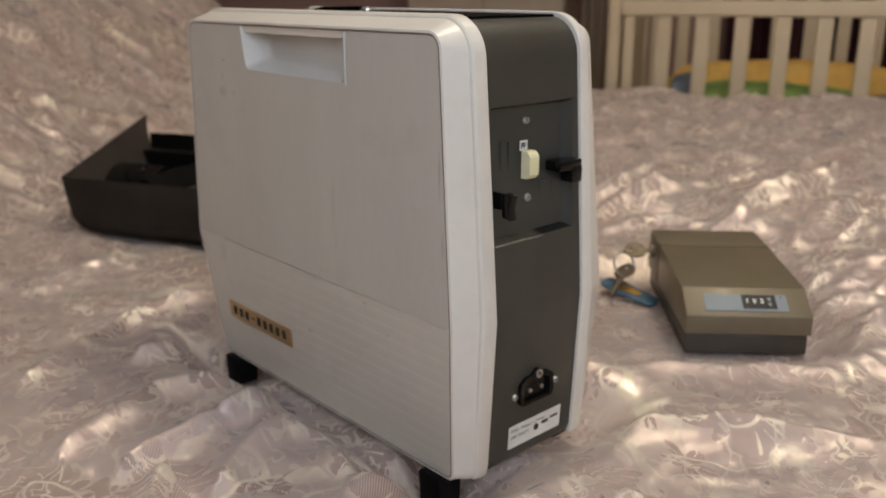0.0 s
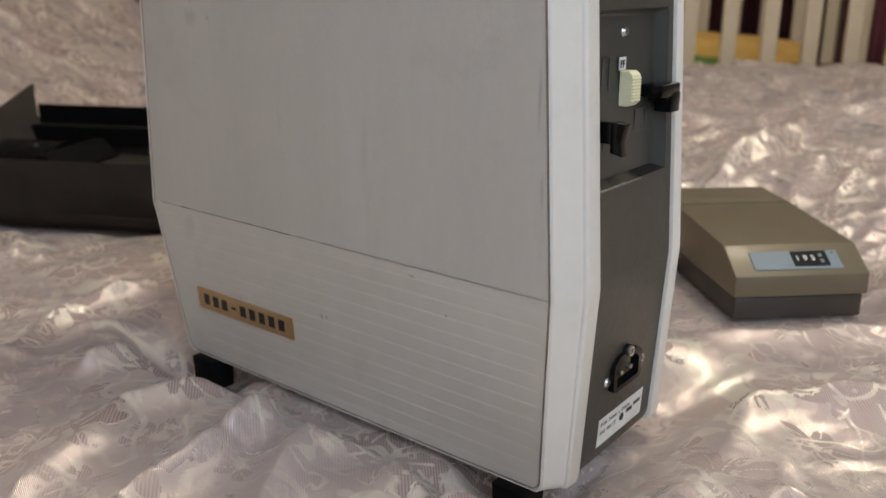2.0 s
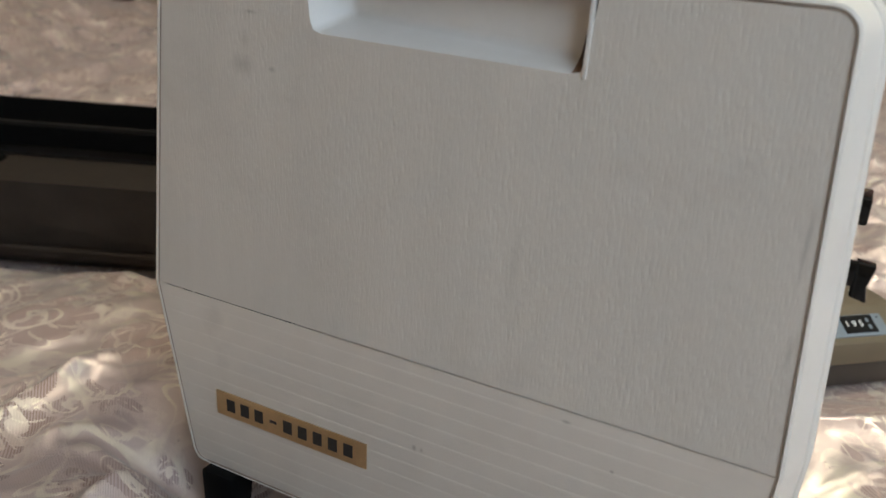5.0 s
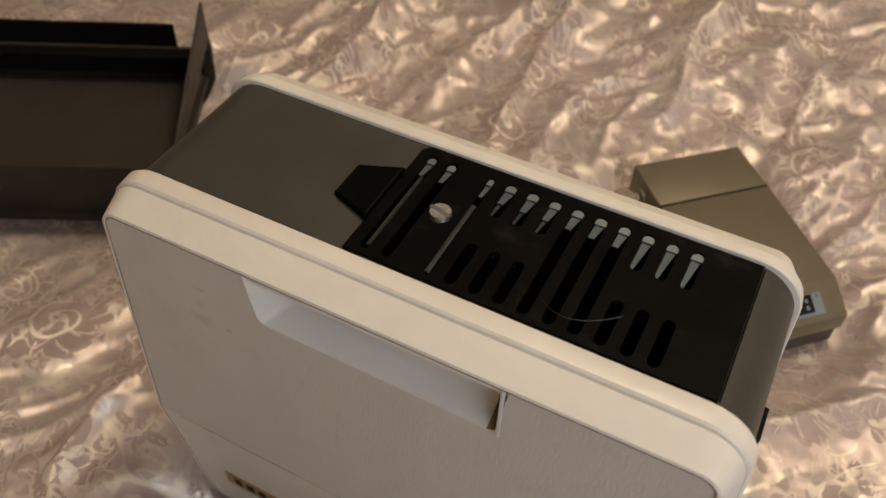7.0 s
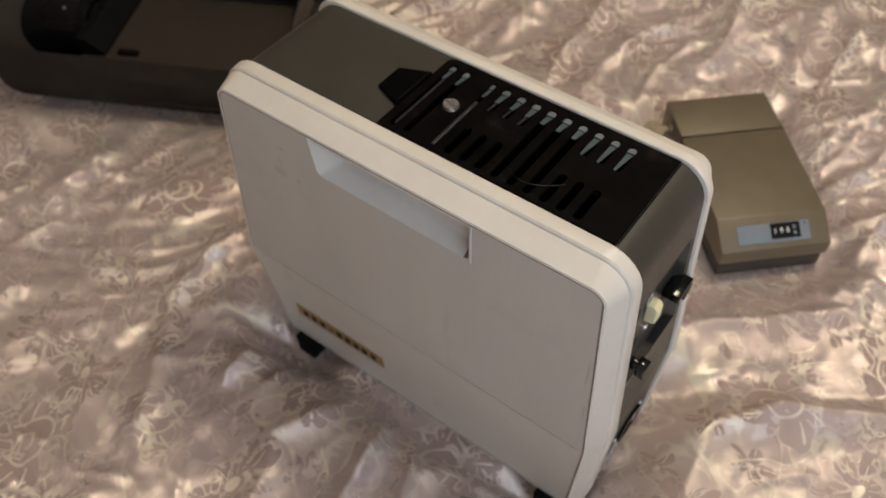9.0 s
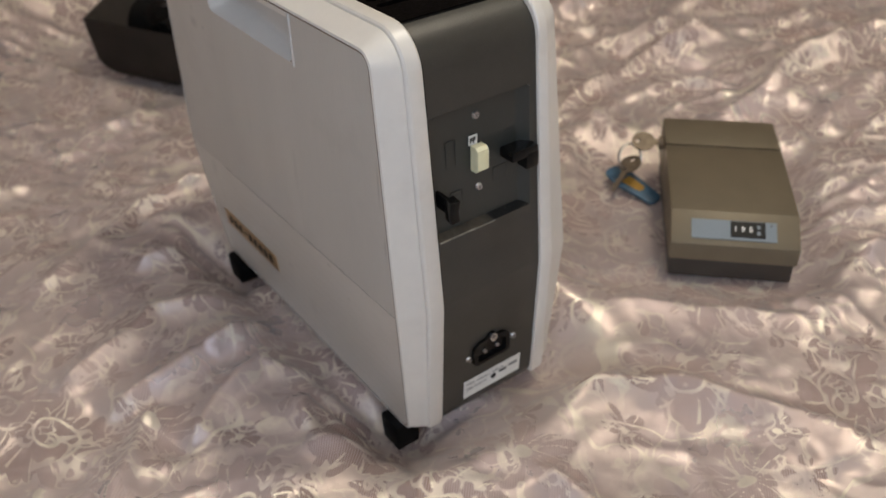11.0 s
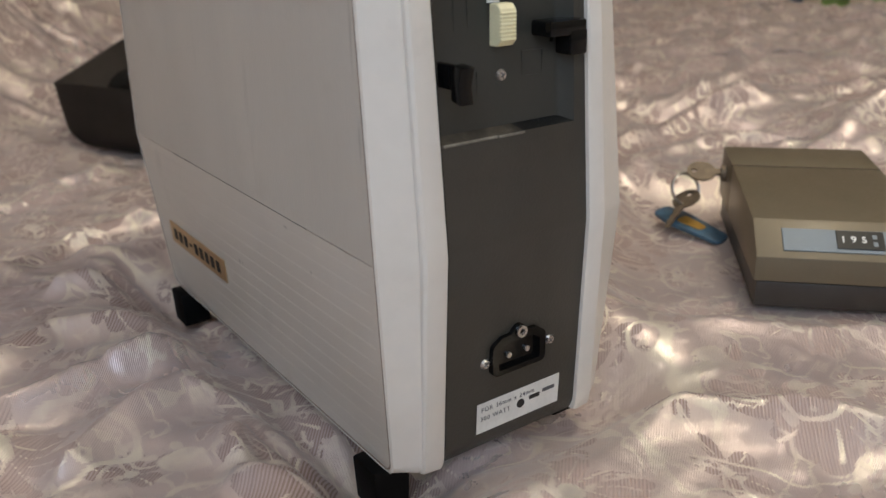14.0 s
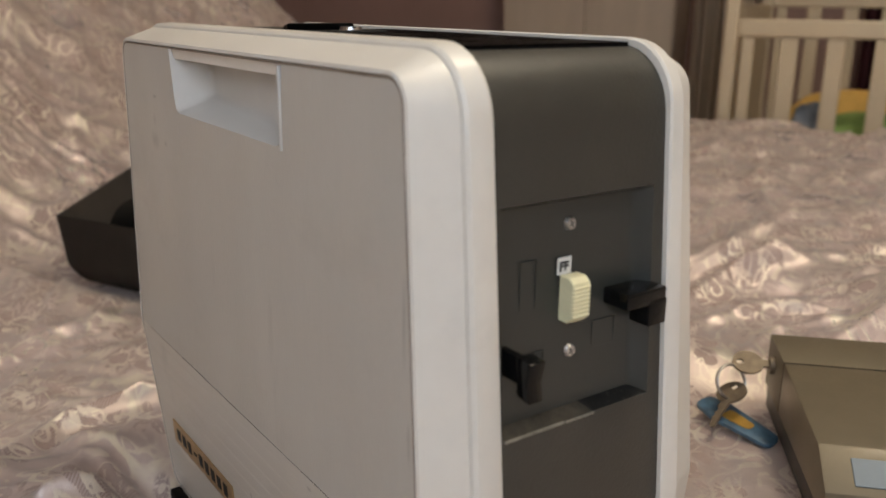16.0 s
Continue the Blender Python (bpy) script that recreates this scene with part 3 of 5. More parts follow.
def wardrobe():
    """Tall beige wardrobe against the far wall, left of the crib."""
    ob = empty("wardrobe", bed_pose(0, 0, 0))
    tagged(ob, "tall beige laminate wardrobe standing against the wall", "wardrobe")
    u0, u1, v0, v1 = -1.13, -0.52, 2.74, 2.99
    part("body", box(u0, u1, v0 + 0.02, v1, FLOOR_Z, 1.5, 0.003), M["wardrobe"], ob)
    mid = (u0 + u1) / 2
    for a, b in ((u0 + 0.003, mid - 0.002), (mid + 0.002, u1 - 0.003)):
        door = part("door", box(a, b, v0, v0 + 0.018, FLOOR_Z + 0.08, 1.49, 0.003), M["wardrobe"], ob)
        h = b - 0.03 if b < mid else a + 0.03
        part("handle", box(h - 0.006, h + 0.006, v0 - 0.02, v0, 0.55, 0.69, 0.003), M["steel"], door)


wardrobe()


def curtain(name, u0, u1, v, material, label, waves, depth=0.03):
    bm = bmesh.new()
    n = waves * 10
    rows = []
    for z in (FLOOR_Z + 0.02, 0.2, 1.0, CEIL_Z - 0.06):
        row = []
        for i in range(n + 1):
            s = i / n
            row.append(bm.verts.new((u0 + (u1 - u0) * s, v + depth * math.sin(s * waves * 2 * math.pi) + 0.3 * depth * math.sin(s * waves * 5.1 + z), z)))
        rows.append(row)
    for a, b in zip(rows, rows[1:]):
        for i in range(n):
            bm.faces.new((a[i], a[i + 1], b[i + 1], b[i]))
    bmesh.ops.solidify(bm, geom=bm.faces[:], thickness=0.003)
    ob = part(name, bm, material, smooth=60)
    ob.matrix_world = bed_pose(0, 0, 0)
    return tagged(ob, label, "curtain")


curtain("curtain", -0.40, -0.20, 2.45, M["wardrobe"], "beige curtain hanging in soft vertical folds", 4)
curtain("curtain", 0.05, 0.78, 2.78, M["maroon"], "dark maroon curtain hanging in folds", 9)
curtain("curtain", 0.80, 1.50, 2.80, M["rose"], "rose pink curtain hanging in folds", 8)


# ---------------------------------------------------------------- crib
def crib():
    ob = empty("baby_crib", bed_pose(0, 0, 0))
    tagged(ob, "cream painted wooden baby crib with flat bars", "crib")
    front, back, u0, u1 = 1.76, 2.36, -0.202, 1.05
    low, rail0, rail1 = -0.25, 0.230, 0.268
    for v in (front, back):
        high = rail1 if v == front else 0.33
        part("top_rail", box(u0 + 0.03, u1 - 0.03, v, v + 0.025, high - 0.038, high, 0.005), M["crib"], ob)
        part("bottom_rail", box(u0 + 0.03, u1 - 0.03, v, v + 0.025, low, low + 0.04, 0.004), M["crib"], ob)
        for u in (u0, u1 - 0.03):
            part("post", box(u, u + 0.03, v - 0.004, v + 0.03, FLOOR_Z, high + 0.12, 0.006), M["crib"], ob)
        u = -0.163
        k = 0
        while u < u1 - 0.06:
            part("bar", box(u, u + 0.036 if k else u + 0.026, v + 0.004, v + 0.020, low + 0.04, high - 0.038, 0.004), M["crib"], ob)
            u += 0.0905 if k else 0.078
            k += 1
    for u in (u0, u1 - 0.03):
        part("end_panel", box(u + 0.006, u + 0.024, front + 0.03, back - 0.004, low, 0.30, 0.004), M["crib"], ob)
    part("mattress", box(u0 + 0.035, u1 - 0.035, front + 0.03, back - 0.005, -0.2, -0.06, 0.02, 3), M["white"], ob, "white crib mattress")


crib()


def soft_lump(name, u, v, z, size, material, label, category, seed, amp=0.12, turn=0.0):
    bm = bmesh.new()
    bmesh.ops.create_icosphere(bm, subdivisions=4, radius=1.0)
    for w in bm.verts:
        q = w.co.copy()
        k = 1 + amp * noise.noise(q * 1.6 + Vector((seed, seed * 2, 0))) + amp * 0.4 * noise.noise(q * 4.5 + Vector((seed, 3, 0)))
        s = Vector([math.copysign(abs(c) ** 0.75, c) for c in q])
        w.co = Vector((s.x * size[0], s.y * size[1], s.z * size[2])) * k
    ob = part(name, bm, material, smooth=60)
    ob.matrix_world = bed_pose(u, v, z, turn)
    return tagged(ob, label, category)


soft_lump("baby_blanket", 0.19, 2.0, -0.015, (0.23, 0.11, 0.072), M["green"], "crumpled green baby blanket on the crib mattress", "blanket", 2.0)
soft_lump("cushion", 0.24, 2.17, 0.02, (0.33, 0.06, 0.085), M["yellow"], "yellow plush cushion lying in the crib", "cushion", 5.0)
soft_lump("plush_toy", -0.02, 1.95, 0.02, (0.04, 0.045, 0.06), M["grey"], "small blue grey plush toy in the crib", "toy", 7.0)
soft_lump("plush_toy", -0.10, 2.0, -0.02, (0.035, 0.04, 0.045), M["orange"], "small orange brown plush toy in the crib", "toy", 9.0)
soft_lump("bolster", 0.52, 1.93, -0.01, (0.20, 0.06, 0.055), M["brownplush"], "brown and mauve rolled bolster in the crib", "bolster", 11.0, turn=8)


# ---------------------------------------------------------------- bed
def lattice(x, y, seed):
    """Smooth value noise in -1..1 for arrays."""
    xi, yi = np.floor(x).astype(np.int64), np.floor(y).astype(np.int64)
    fx, fy = x - xi, y - yi
    fx, fy = fx * fx * fx * (fx * (fx * 6 - 15) + 10), fy * fy * fy * (fy * (fy * 6 - 15) + 10)

    def val(a, b):
        h = (a * 374761393 + b * 668265263 + seed * 1442695041) & 0x7FFFFFFF
        h = ((h ^ (h >> 13)) * 1274126177) & 0x7FFFFFFF
        return ((h ^ (h >> 16)) & 0xFFFF) / 32767.5 - 1.0

    top = val(xi, yi) * (1 - fx) + val(xi + 1, yi) * fx
    low = val(xi, yi + 1) * (1 - fx) + val(xi + 1, yi + 1) * fx
    return top * (1 - fy) + low * fy


def crest(n, width):
    """Narrow rounded ridges along the noise's zero lines, flat between."""
    return np.exp(-(n / width) ** 2)


def smooth(a):
    a = np.clip(a, 0, 1)
    return a * a * (3 - 2 * a)


# folds of the bedspread that stand out: ends in plan, height, half width
FOLDS = [(-0.163, 0.000, -0.158, -0.080, 0.014, 0.017), (-0.158, -0.080, -0.140, -0.150, 0.011, 0.020), (-0.140, 0.000, -0.092, -0.085, 0.011, 0.014), (-0.095, -0.002, -0.045, -0.050, 0.009, 0.011),
         (-0.070, -0.006, -0.112, -0.056, 0.010, 0.015), (-0.112, -0.056, -0.076, -0.112, 0.011, 0.017), (-0.118, -0.130, -0.058, -0.190, 0.010, 0.017), (-0.200, -0.020, -0.236, -0.090, 0.009, 0.014),
         (-0.236, -0.090, -0.190, -0.170, 0.009, 0.016), (-0.308, -0.012, -0.302, -0.072, 0.011, 0.011), (-0.325, 0.006, -0.372, -0.040, 0.006, 0.014), (-0.412, 0.045, -0.405, -0.045, 0.009, 0.016),
         (-0.405, -0.045, -0.335, -0.150, 0.009, 0.018), (-0.008, -0.004, -0.030, -0.058, 0.008, 0.010), (-0.036, -0.012, -0.070, -0.030, 0.010, 0.010), (0.012, 0.000, 0.060, -0.045, 0.007, 0.012),
         (0.010, 0.020, 0.034, 0.095, 0.010, 0.013), (0.034, 0.095, 0.080, 0.175, 0.010, 0.017), (0.080, 0.175, 0.180, 0.225, 0.009, 0.018), (0.090, 0.040, 0.190, 0.075, 0.008, 0.016),
         (-0.466, 0.62, -0.480, 0.38, 0.014, 0.024), (-0.288, 0.65, -0.278, 0.42, 0.014, 0.024), (-0.136, 0.82, -0.152, 0.55, 0.014, 0.026), (0.000, 0.212, 0.090, 0.300, 0.007, 0.016), (0.080, 0.310, 0.092, 0.420, 0.008, 0.018)]
FEET = [(-0.283, 0.0100, -0.032), (-0.029, 0.0105, -0.032), (-0.277, 0.122, -0.020), (-0.029, 0.122, -0.020)]   # x, y, foot of each


def bed_height(x, y):
    """Height of the bedspread over the plan, with folds, dips under the feet and the pillows at the head."""
    u, v = x * CB + y * SB, -x * SB + y * CB
    z = 0.052 * smooth((y - 0.22) / 0.85) - 0.014 * smooth((-0.25 - x) / 0.3) * smooth((0.35 - y) / 0.4)
    # crumple grows away from the projector
    away = smooth((np.hypot(x + 0.12, y - 0.05) - 0.22) / 0.35)
    wx, wy = x + 0.045 * lattice(x * 6, y * 6, 5), y + 0.045 * lattice(x * 6, y * 6, 9)
    along, across = 0.14 * wx + 0.99 * wy, 0.99 * wx - 0.14 * wy      # most folds run away from the front
    a2, c2 = 0.80 * wx + 0.60 * wy, 0.60 * wx - 0.80 * wy
    a3, c3 = 0.94 * wx - 0.34 * wy, 0.34 * wx + 0.94 * wy
    calm = 1 - 0.55 * smooth((0.03 - y) / 0.08) * smooth((0.16 - x) / 0.1)      # the front lies flatter
    z += calm * (0.0045 + 0.0048 * away) * crest(lattice(across * 8.5, along * 2.6, 11), 0.30)
    z += calm * (0.0034 + 0.0032 * away) * crest(lattice(c2 * 12.0, a2 * 4.5, 17), 0.28)
    z += calm * (0.0034 + 0.0028 * away) * crest(lattice(c3 * 16.0, a3 * 6.0, 29), 0.28)
    z += (0.0020 + 0.0026 * away) * crest(lattice(across * 26, along * 9, 73), 0.32)
    z += (0.0014 + 0.0024 * away) * crest(lattice(c2 * 30, a2 * 13, 79), 0.32)
    z += (0.0010 + 0.0010 * away) * crest(lattice(c3 * 48, a3 * 20, 83), 0.34)
    z += (0.0006 + 0.0006 * away) * crest(lattice(a2 * 66 + 9, c2 * 30, 89), 0.36)
    z += (0.0016 + 0.0018 * away) * lattice(wx * 32, wy * 28, 23)
    back = smooth((y - 0.14 + 0.25 * np.maximum(0, -x - 0.35)) / 0.2)
    a4, c4 = 0.30 * wx + 0.95 * wy, 0.95 * wx - 0.30 * wy
    z += back * (0.0075 * crest(lattice(c4 * 13.0, a4 * 2.6, 61), 0.30) + 0.0040 * crest(lattice(across * 21.0, along * 4.2, 67), 0.30))
    z += 0.0045 * lattice(x * 4.3, y * 4.3, 31) - 0.004 * away
    ridge = np.zeros_like(z)
    for x0, y0, x1, y1, h, w in FOLDS:
        dx, dy = x1 - x0, y1 - y0
        size = math.hypot(dx, dy)
        bend = 0.012 * lattice(x * 11, y * 11, 67)
        k = ((x - x0) * dx + (y - y0) * dy) / size ** 2
        d = ((x - x0) * dy - (y - y0) * dx) / size + bend
        side = np.where(d > 0, d / w, -d / (w * 0.62))
        ridge = np.maximum(ridge, 1.35 * h * np.exp(-1.2 * side ** 1.3) * smooth((k + 0.22) / 0.3) * smooth((1.22 - k) / 0.3))
    beside = np.hypot(np.maximum(np.abs(x + 0.160) - 0.160, 0), np.maximum(np.abs(y - 0.068) - 0.068, 0))
    z += ridge * (0.22 + 0.78 * smooth((beside - 0.004) / 0.05))
    # lies flat and a little low under the projector
    under = 1 - smooth((beside - 0.002) / 0.055)
    z = z * (1 - 0.8 * under) + (-0.0165) * under
    for fx, fy, fz in FEET:
        d = np.hypot((x - fx) / 0.030, (y - fy) / 0.030)
        if fy < 0.05:      # puckers that radiate from the front feet
            z = z + 0.0030 * np.sin(9 * np.arctan2(y - fy, x - fx) + 3 * lattice(x * 20, y * 20, 71)) * np.exp(-((d - 1.5) / 0.75) ** 2)
        z = z - (-fz - 0.008) * np.exp(-np.maximum(0, d - 0.45) ** 2 * 1.4)
    # flat seats for the counter box and the tray
    for cx, cy, turn, hx, hy, level in ((-0.0165, 0.2760, 44.0, (-0.050, 0.105), (-0.002, 0.186), -0.0045), (-0.790, 0.045, 27.0, (-0.004, 0.349), (0.012, 0.180), -0.0175)):
        c, q = math.cos(radians(turn)), math.sin(radians(turn))
        a, b = (x - cx) * c + (y - cy) * q, -(x - cx) * q + (y - cy) * c
        out = np.hypot(np.maximum(np.maximum(hx[0] - a, a - hx[1]), 0), np.maximum(np.maximum(hy[0] - b, b - hy[1]), 0))
        k = 1 - smooth((out - 0.004) / 0.045)
        z = z * (1 - k) + (level + 0.08 * np.clip(z - level, -0.02, 0.01)) * k
    # pillows and bunched cover at the head
    wu, wv = u + 0.10 * lattice(u * 2.5, v * 2.5, 41), v + 0.10 * lattice(u * 2.5, v * 2.5, 43)
    head = smooth((-u - 0.72) / 0.55) * smooth((1.66 - v) / 0.32) * smooth((v + 0.9) / 0.5)
    roll = 0.030 * crest(lattice(wu * 6.0, wv * 1.6, 57), 0.34) + 0.016 * crest(lattice(wu * 11.0 + 3, wv * 2.6, 59), 0.34)
    z += head * (0.32 + 0.05 * lattice(u * 2.2, v * 1.6, 51) + roll)
    return z


def graded(a, b, mid0, mid1, fine, coarse):
    """Coordinates from a to b, fine between mid0 and mid1 and growing outwards."""
    out = list(np.arange(mid0, mid1, fine))
    step, p = fine, mid1
    while p < b:
        out.append(p)
        step = min(coarse, step * 1.02)
        p += step
    out.append(b)
    step, p, left = fine, mid0, []
    while p > a:
        step = min(coarse, step * 1.02)
        p -= step
        left.append(max(p, a))
    return np.array(left[::-1] + out)


def bedspread():
    us = graded(-1.9, 1.35, -0.42, 0.42, 0.0028, 0.0065)
    vs = graded(-1.02, EDGE_V, -0.30, 0.62, 0.0028, 0.0060)
    extra = np.array([0.012, 0.022, 0.03, 0.034, 0.036, 0.037])
    drop = np.array([0.001, 0.004, 0.010, 0.03, 0.12, 0.35])
    nu, nv = len(us), len(vs) + len(extra)
    U, V = np.meshgrid(us, np.r_[vs, EDGE_V + extra])
    X, Y = U * CB - V * SB, U * SB + V * CB
    Z = bed_height(X, Y)
    for k, d in enumerate(drop):
        row = len(vs) + k
        Z[row] = Z[len(vs) - 1] - d
        sway = 0.008 * np.sin(us * 21) * (k / 5)
        X[row] -= sway * SB
        Y[row] += sway * CB
    verts = np.stack([X, Y, Z], -1).reshape(-1, 3)
    i = np.arange(nu * nv).reshape(nv, nu)
    quads = np.stack([i[:-1, :-1], i[:-1, 1:], i[1:, 1:], i[1:, :-1]], -1).reshape(-1, 4)
    me = bpy.data.meshes.new("bedspread")
    me.from_pydata(verts.tolist(), [], quads.tolist())
    me.materials.append(M["satin"])
    threads = me.uv_layers.new(name="threads")      # threads run along x
    corner = np.empty(len(me.loops), dtype=np.int32)
    me.loops.foreach_get("vertex_index", corner)
    threads.data.foreach_set("uv", verts[corner][:, :2].astype(np.float32).ravel())
    me.polygons.foreach_set("use_smooth", [True] * len(me.polygons))
    ob = new("bedspread", me)
    tagged(ob, "rumpled pale pink satin jacquard bedspread with scrolls", "bedspread")
    bed = empty("bed", bed_pose(0, 0, 0))
    tagged(bed, "wide bed under a pink satin bedspread", "bed")
    part("mattress", box(-1.88, 1.33, -1.00, EDGE_V - 0.01, -0.36, -0.07, 0.03, 3), M["white"], bed)
    part("base", box(-1.86, 1.31, -0.98, EDGE_V - 0.04, FLOOR_Z, -0.36, 0.005), M["umber"], bed)


bedspread()


# ---------------------------------------------------------------- slide projector
KZ = 0.0985            # height of the seam and of the widest point
PANEL = [(-0.309, 0.2685), (-0.0180, 0.2690), (-0.0084, KZ), (-0.0146, -0.0075), (-0.3020, -0.0075), (-0.3190, KZ)]
RADII = [0.007, 0.008, 0.02, 0.006, 0.008, 0.02]


def outline(off, grow):
    """The projector's side outline, drawn out by off, its corners by grow."""
    pts, n = [], len(PANEL)
    for i, p in enumerate(PANEL):
        p, a, b = Vector(p), Vector(PANEL[i - 1]), Vector(PANEL[(i + 1) % n])
        n1, n2 = (p - a).normalized(), (b - p).normalized()
        n1, n2 = Vector((-n1.y, n1.x)), Vector((-n2.y, n2.x))
        bis = (n1 + n2).normalized()
        pts.append(tuple(p + bis * (off / bis.dot(n1))))
    ring = rounded(pts, [r + grow * (1.6 if i < 2 else 1.0) for i, r in enumerate(RADII)], 8)
    return [(x, max(z, -0.0090 - 0.01 * max(off, 0))) for x, z in ring]


def lean(z):
    """How far the panel's lower part falls back below the seam."""
    return 0.0066 * max(0.0, KZ - z) / KZ


COVER_RINGS = [(-0.0050, 0.0, 0.0018, 1), (0.0002, 0.0, 0.0012, 1), (0.0010, 0.001, -0.0004, 1), (0.0024, 0.002, 0.0001, 1), (0.0076, 0.007, 0.0140, 0.4), (0.0082, 0.008, 0.0158, 0.3),
               (0.0076, 0.008, 0.0163, 0.2), (0.0092, 0.009, 0.0168, 0.1), (0.0103, 0.010, 0.0180, 0), (0.0108, 0.010, 0.0264, 0), (0.0102, 0.010, 0.0278, 0), (0.0066, 0.007, 0.0280, 0)]


def cover_mesh(flare=0.0):
    """Lofted rim; flare widens it towards the seam and below."""
    rings = []
    for off, grow, y, k in COVER_RINGS:
        rings.append([(x, y * (1 + flare * (0.62 - max(0.0, min(1.0, (z - KZ) / 0.17)))) + k * lean(z), z) for x, z in outline(off, grow)])
    return lofted(rings)


REC = [(-0.2312, 0.2685), (-0.2262, 0.2375), (-0.1052, 0.2365), (-0.1022, 0.2685)]   # handle recess in the panel


def panel_upper():
    bm = bmesh.new()
    ring = [p for p in outline(0.0, 0.0)]
    top = [p for p in ring if p[1] > KZ + 0.0004]
    # order along the outline: left seam, left top corner, recess, right top corner, right seam
    top.sort(key=lambda p: math.atan2(p[1] - 0.15, p[0] + 0.165), reverse=True)
    left = [p for p in top if p[0] < -0.165]
    right = [p for p in top if p[0] >= -0.165]
    left.sort(key=lambda p: (p[1] > 0.255, p[0] if p[1] > 0.255 else p[1]))
    right.sort(key=lambda p: (p[1] <= 0.255, p[0] if p[1] > 0.255 else -p[1]))
    xl = PANEL[5][0]
    xr = PANEL[2][0]
    r = 0.005
    a, b, c, d = REC
    notch = [a, (b[0] - 0.0008, b[1] + r), (b[0] + 0.001, b[1] + 0.0012), (b[0] + r, b[1]), (c[0] - r, c[1]), (c[0] - 0.001, c[1] + 0.0012), (c[0], c[1] + r), d]
    pts = [(xl, KZ + 0.0002)] + left + notch + right + [(xr, KZ + 0.0002)]
    f = [bm.verts.new((x, 0.0, z)) for x, z in pts]
    bm.faces.new(f)
    g = [bm.verts.new((x, 0.0022, z)) for x, z in pts]
    for i in range(len(f)):
        j = (i + 1) % len(f)
        if not (len(left) < i + 0 < len(left) + len(notch)):
            bm.faces.new((f[i], f[j], g[j], g[i]))
    return bm


def panel_lower():
    """Lower panel with its fine horizontal ribs."""
    rows = []
    zs = [KZ - 0.0002]
    top = KZ - 0.006
    for k in range(12):
        zs += [(top - 0.0085 * k - 0.0085 * q, h) for q, h in ((0.0, 0.0), (0.07, 0.75), (0.16, 1.0), (0.45, 0.72), (0.75, 0.35))]
    zs = [e for e in zs if (e[0] if isinstance(e, tuple) else e) > -0.0060]
    zs.append(-0.0068)
    ring = outline(-0.0002, 0.0)
    bm = bmesh.new()

    def ends(z):
        xs = []
        for i in range(len(ring)):
            (xa, za), (xb, zb) = ring[i], ring[(i + 1) % len(ring)]
            if (za - z) * (zb - z) <= 0 and abs(za - zb) > 1e-9:
                xs.append(xa + (xb - xa) * (z - za) / (zb - za))
        return min(xs), max(xs)

    for e in zs:
        z, up = e if isinstance(e, tuple) else (e, 0)
        a, b = ends(z)
        y = lean(z)
        xs = [a, a + 0.0075, b - 0.0075, b]
        hs = [0, up, up, 0]
        rows.append([bm.verts.new((x, y - 0.00012 * h, z)) for x, h in zip(xs, hs)])
    for p, q in zip(rows, rows[1:]):
        for i in range(3):
            bm.faces.new((p[i], p[i + 1], q[i + 1], q[i]))
    return bm


def recess_mesh():
    """The finger recess: slanted left wall, ramp below, back wall that comes forward to a dark gap beside the right lip."""
    a, b, c, d = REC
    dep, near, gap = 0.017, 0.0095, 0.0045
    A0, B0, C0, D0 = (a[0], 0, a[1]), (b[0], 0, b[1]), (c[0] - gap, 0, c[1]), (d[0] - gap, 0, d[1])
    A1, B1, C1, D1 = (a[0] + 0.014, dep, a[1] + 0.0015), (b[0] + 0.012, dep, b[1] + 0.0085), (c[0] - gap, near, c[1] + 0.0050), (d[0] - gap, near, d[1] + 0.0015)
    bm = bmesh.new()
    v = {k: bm.verts.new(p) for k, p in dict(A0=A0, B0=B0, C0=C0, D0=D0, A1=A1, B1=B1, C1=C1, D1=D1).items()}
    for q in ("A0 B0 B1 A1", "B0 C0 C1 B1", "A1 B1 C1 D1", "A0 A1 D1 D0"):
        bm.faces.new([v[k] for k in q.split()])
    e = [x for x in bm.edges if set(x.verts) == {v["B0"], v["B1"]} or set(x.verts) == {v["B1"], v["C1"]} or set(x.verts) == {v["A1"], v["B1"]}]
    bmesh.ops.bevel(bm, geom=e, offset=0.003, segments=3, affect="EDGES", profile=0.5)
    side = bmesh.new()
    w = {k: side.verts.new(p) for k, p in dict(P=C1, Q=D1, R=(d[0] - gap, dep, d[1]), S=(c[0] - gap, dep, c[1]), T=(c[0], dep, c[1]), U=(d[0], dep, d[1]), V=(c[0], 0.0, c[1]), W=(d[0], 0.0, d[1]), X=C0).items()}
    for q in ("P Q R S", "S R U T", "T U W V", "X P S T V"):
        side.faces.new([w[k] for k in q.split()])
    lip = box(c[0] - 0.0002, c[0] + 0.0016, -0.0008, 0.0012, c[1] - 0.0012, d[1] - 0.0004, 0.0004, 2)
    return bm, side, lip


Y0, Y1 = 0.0278, 0.1088                        # the dark body between the covers
DEPTH = Y0 + Y1
TOP_Z = 0.2766          # top of the dark body
VENT = (-0.1965, -0.0285, Y0 + 0.0010, Y1 - 0.0010)
POCKET = (0.0320, 0.1040, 0.1455, 0.2275)      # y0, y1, z0, z1 of the switch pocket


